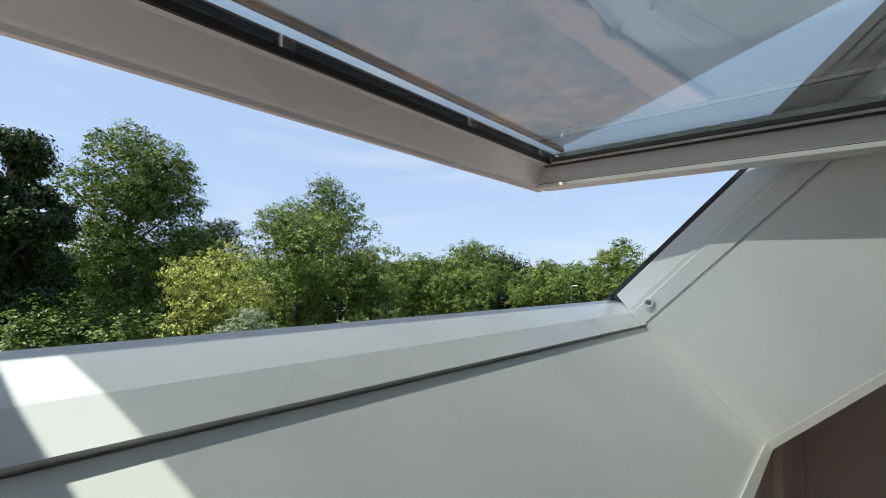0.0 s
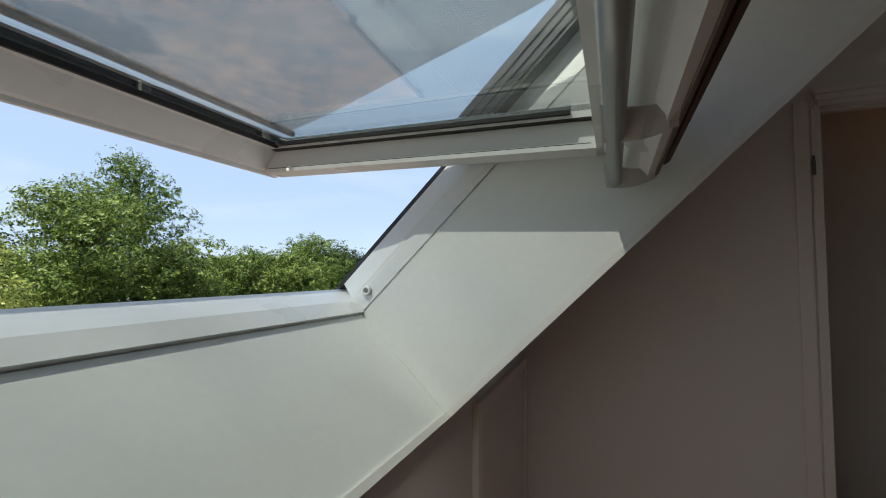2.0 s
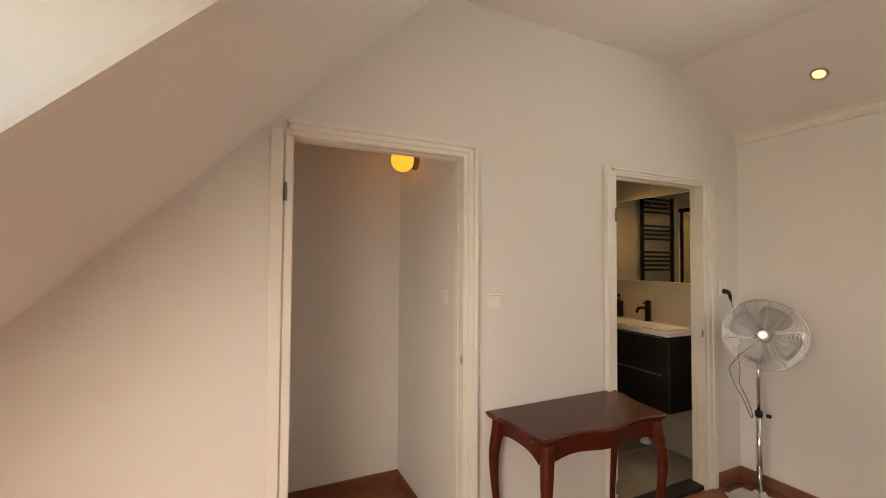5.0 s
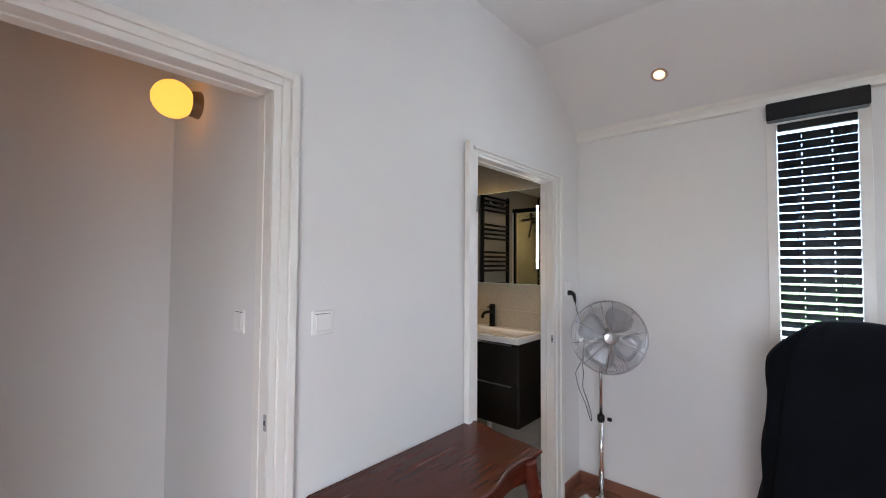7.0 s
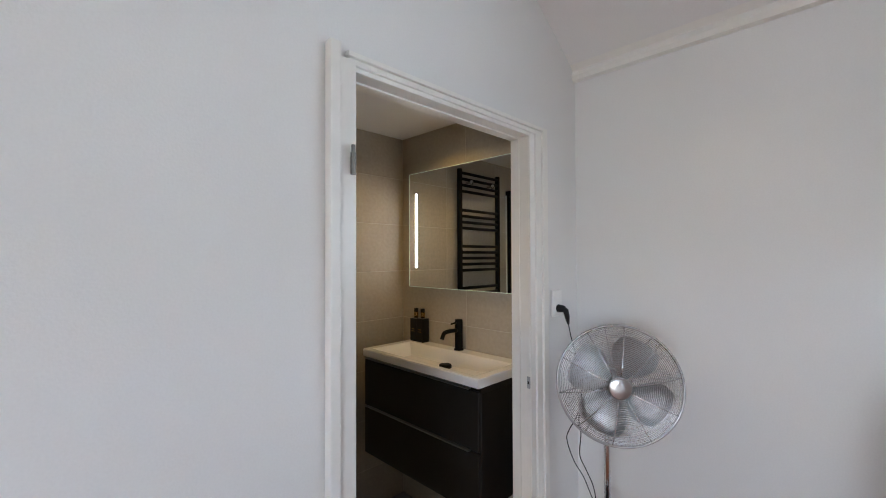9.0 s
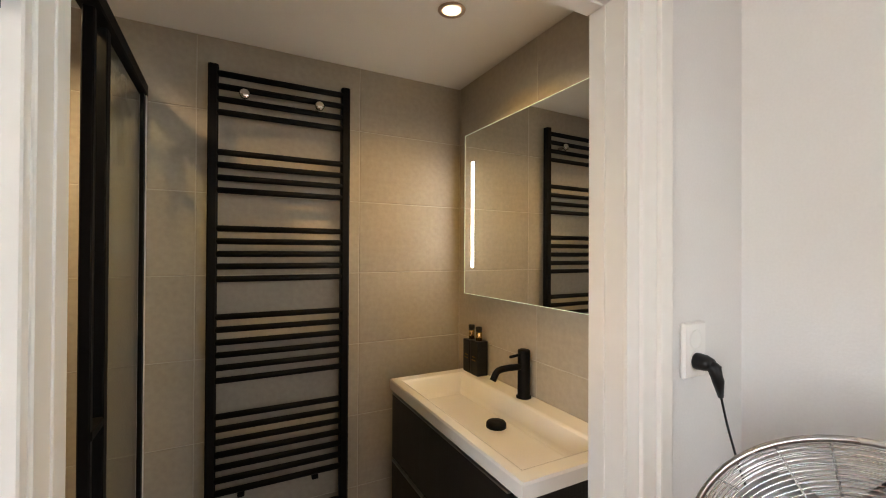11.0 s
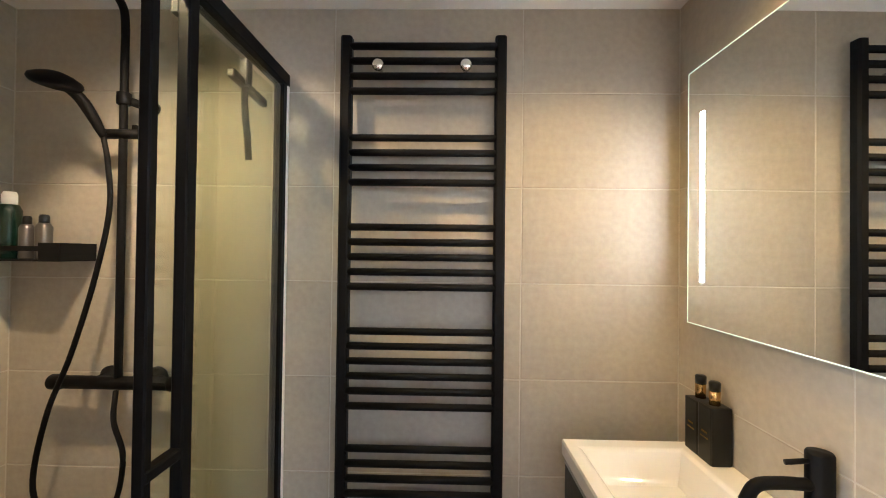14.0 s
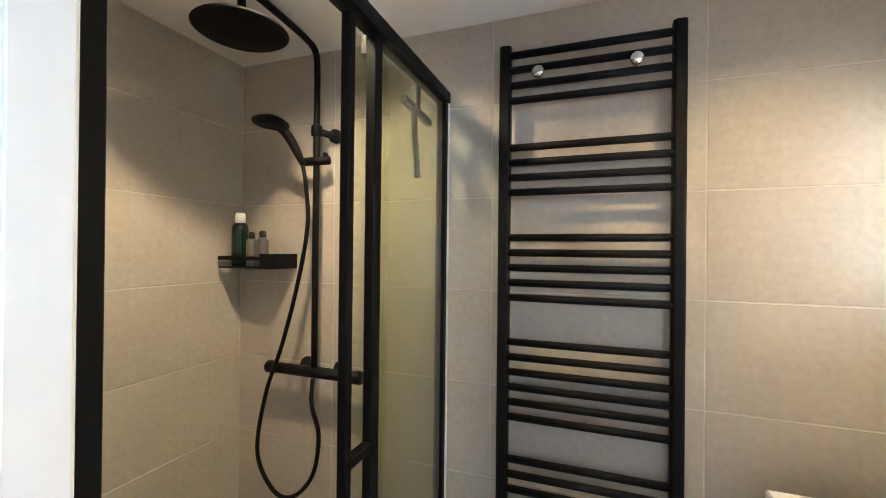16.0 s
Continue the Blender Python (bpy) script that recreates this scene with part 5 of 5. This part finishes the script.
bm = bmesh.new()
loops = []
for grow, z in ((-0.016, TZ - 0.030), (-0.006, TZ - 0.026), (-0.004, TZ - 0.018), (0.004, TZ - 0.013), (0.006, TZ - 0.006), (0.002, TZ - 0.001), (-0.004, TZ)):
    loops.append([bm.verts.new((x, y, z)) for x, y in table_outline(grow)])
bm.faces.new(loops[0][::-1]), bm.faces.new(loops[-1])
for r, q in zip(loops, loops[1:]):
    for k in range(len(r)):
        bm.faces.new((r[k], r[(k + 1) % len(r)], q[(k + 1) % len(r)], q[k]))
part("tabletop", bm, MAHOGANY, tab)
for x0, x1, y, name in ((-0.345, 0.305, -0.172, "front_apron"), (-0.375, 0.375, 0.160, "back_apron")):
    bm = bmesh.new()
    n = 30
    for side in (0.0, 0.020):
        for k in range(n + 1):
            f = k / n
            x = x0 + (x1 - x0) * f
            wave = (-0.028 * math.sin(math.pi * f) ** 2 + 0.010 * math.sin(2 * math.pi * f) ** 2) if y < 0 else 0
            low = TZ - 0.085 - 0.035 * abs(2 * f - 1) ** 3 - 0.012 * math.sin(math.pi * f) ** 4
            bm.verts.new((x, y + wave + side, low)), bm.verts.new((x, y + wave + side, TZ - 0.028))
    bm.verts.ensure_lookup_table()
    m = 2 * (n + 1)
    for k in range(n):
        a = 2 * k
        v = bm.verts
        bm.faces.new((v[a], v[a + 2], v[a + 3], v[a + 1]))
        bm.faces.new((v[m + a], v[m + a + 1], v[m + a + 3], v[m + a + 2]))
        bm.faces.new((v[a], v[m + a], v[m + a + 2], v[a + 2]))
        bm.faces.new((v[a + 1], v[a + 3], v[m + a + 3], v[m + a + 1]))
    part(name, bm, MAHOGANY, tab)
for x in (-0.385, 0.345):
    bm = bmesh.new()
    poly = [(-0.15, TZ - 0.028), (0.15, TZ - 0.028)] + [(0.15 - 0.30 * k / 14, TZ - 0.085 - 0.035 * abs(2 * k / 14 - 1) ** 3) for k in range(15)]
    add_prism(bm, poly, "x", x, x + 0.020)
    part("side_apron", bm, MAHOGANY, tab)
for sx in (-1, 1):
    for sy in (-1, 1):
        cx, cy = (sx * 0.335 - 0.02, -0.170) if sy < 0 else (sx * 0.385, 0.162)
        dx, dy = sx * 0.7, sy * 0.7 if sy < 0 else 0.2
        line = [(0.0, TZ - 0.03, 0.030), (0.006, TZ - 0.09, 0.031), (0.022, TZ - 0.16, 0.029), (0.030, TZ - 0.22, 0.026), (0.026, TZ - 0.32, 0.021), (0.010, TZ - 0.45, 0.017), (-0.004, TZ - 0.57, 0.0145), (-0.004, TZ - 0.67, 0.0145), (0.014, TZ - 0.735, 0.018), (0.026, TZ - 0.757, 0.021), (0.026, TZ - 0.7715, 0.018)]
        smooth_line = curve_points([(o, z, r) for o, z, r in line], 4)
        pts = [(cx + dx * o, cy + dy * o, z) for o, z, r in smooth_line]
        part("leg", tube(pts, 0.02, 12, radii=[r for o, z, r in smooth_line]), MAHOGANY, tab, smooth=True)

# chair with a dark jacket hung over its back
chair = thing("draped_chair", (-0.42, -1.36, 0.0), "chair with a black jacket hung over its tall back", "chair")
bm = bmesh.new()
rings = []
N, M = 72, 40
for j in range(M + 1):
    f = j / M
    z = 0.32 + 0.875 * f
    half = 0.316 - 0.045 * f - (0.15 * max(0, (f - 0.86) / 0.14) ** 2)
    deep = 0.115 - 0.030 * f - (0.05 * max(0, (f - 0.85) / 0.15) ** 2)
    row = []
    for k in range(N):
        a = 2 * math.pi * k / N
        fold = 1 + 0.07 * math.sin(5 * a + 2.2 * f) * (1 - 0.4 * f) + 0.035 * math.sin(11 * a + 7 * f) + 0.02 * math.sin(23 * a - 9 * f) + 0.015 * math.sin(17 * f + 3 * a)
        ca, sa = math.cos(a), math.sin(a)
        e = 0.55
        y = half * fold * math.copysign(abs(ca) ** e, ca)
        x = deep * fold * math.copysign(abs(sa) ** e, sa)
        lift = 0.10 * max(0, f - 0.6) * (1 - (y / 0.33) ** 2) * 2.2
        row.append(bm.verts.new((x, y, z + lift)))
    rings.append(row)
for r, q in zip(rings, rings[1:]):
    for k in range(N):
        bm.faces.new((r[k], r[(k + 1) % N], q[(k + 1) % N], q[k]))
bm.faces.new(rings[-1])
part("jacket", bm, CLOTH, chair, "black cotton jacket with soft folds", True)
part("seat", box(-0.50, 0.06, -0.24, 0.24, 0.43, 0.48, bevel=0.02, seg=3), BLACKSHINY, chair)
for x in (-0.46, 0.02):
    for y in (-0.2, 0.2):
        part("leg", tube([(x, y, 0.0), (x, y, 0.44)], 0.016, 10), BLACKPAINT, chair, smooth=True)


# windows with dark venetian blinds
def blind_window(name, y0, y1, label):
    root = tagged(new(name), label, kind="structure")
    bm = bmesh.new()
    for x0, x1, w in ((-0.012, 0.05, 0.045), (0.05, 0.11, 0.03)):
        add_box(bm, x0, x1, y0 - 0.002, y0 + w, 0.85, 2.30, 0.003)
        add_box(bm, x0, x1, y1 - w, y1 + 0.002, 0.85, 2.30, 0.003)
        add_box(bm, x0, x1, y0 + w, y1 - w, 0.85, 0.85 + w, 0.003)
        add_box(bm, x0, x1, y0 + w, y1 - w, 2.30 - w, 2.30, 0.003)
    part("window_frame", bm, TRIM, root)
    p = part("pane", box(0.078, 0.084, y0 + 0.02, y1 - 0.02, 0.87, 2.28), PANE, root)
    p.visible_shadow = False
    part("window_sill", box(-0.022, 0.0, y0, y1, 0.82, 0.85, bevel=0.004), TRIM, root)
    blind = thing("venetian_blind", (-0.045, (y0 + y1) / 2, 2.33), "black venetian blind, half open, before the window", "blind", "venetian blinds")
    h = (y1 - y0) / 2
    part("cassette", box(-0.035, 0.043, -h + 0.004, h - 0.004, -0.05, 0.042, bevel=0.006), BLACKSHINY, blind)
    part("head_rail", box(-0.022, 0.022, -h + 0.05, h - 0.05, -0.115, -0.075, bevel=0.003), BLACKSHINY, blind)
    s = bmesh.new()
    hs = h - 0.048
    tilt = pose(0, 0, 0, 0, 45, 0)
    cuts = (-hs, -hs * 0.40, hs * 0.36, hs)
    for k in range(3):
        add_box(s, -0.025, 0.025, cuts[k] + 0.0022 * (k > 0), cuts[k + 1] - 0.0022 * (k < 2), -0.0011, 0.0011, m=tilt)
    for y in cuts[1:3]:
        for x0, x1 in ((-0.025, -0.008), (0.008, 0.025)):
            add_box(s, x0, x1, y - 0.0022, y + 0.0022, -0.0011, 0.0011, m=tilt)
    bmesh.ops.recalc_face_normals(s, faces=s.faces)
    me = bpy.data.meshes.new("slat")
    s.to_mesh(me)
    s.free()
    me.materials.append(BLACKSHINY)
    z, k = -0.145, 0
    while z > -1.40:
        ob = new("slat", me)
        ob.parent, ob.location = blind, (0.02, 0, z)
        z -= 0.0465
    part("bottom_rail", box(-0.02, 0.03, -hs, hs, -1.46, -1.435, bevel=0.004), BLACKSHINY, blind)
    for y in (-hs * 0.55, hs * 0.5):
        part("ladder_cord", tube([(0.018, y, -0.10), (0.018, y, -1.44)], 0.0014, 6), BLACKSHINY, blind)
    return root


blind_window("window_2", -1.46, -1.06, "tall narrow window with white frame")
blind_window("window_3", -3.05, -1.62, "wide window with white frame")

# laminate planks, laid along the room
rng = random.Random(5)
PW = 0.192
shared = {}


def plank(x0, x1, y0, y1):
    key = (round(x1 - x0, 3), round(y1 - y0, 3))
    if key not in shared:
        bm = box(0, key[0] - 0.0012, 0, key[1] - 0.0012, -0.012, 0.0)
        bmesh.ops.recalc_face_normals(bm, faces=bm.faces)
        me = bpy.data.meshes.new("plank")
        bm.to_mesh(me)
        bm.free()
        me.materials.append(LAMINATE)
        shared[key] = me
    ob = new("plank", shared[key])
    ob.parent, ob.location = floor, (x0, y0, 0.0)


y = -4.3
while y < -0.01:
    y1 = min(y + PW, 0.0)
    x = -4.2 - rng.choice((0.0, 0.3, 0.6, 0.9))
    while x < 0:
        a, b = max(x, -4.2), min(x + 1.26, 0.0)
        if b - a > 0.03:
            plank(a, b, y, y1)
        x += 1.26
    y = y1
y = 0.0
while y < 0.95:
    y1 = min(y + PW, 0.96)
    plank(-3.25, -2.236, y, y1)
    y = y1
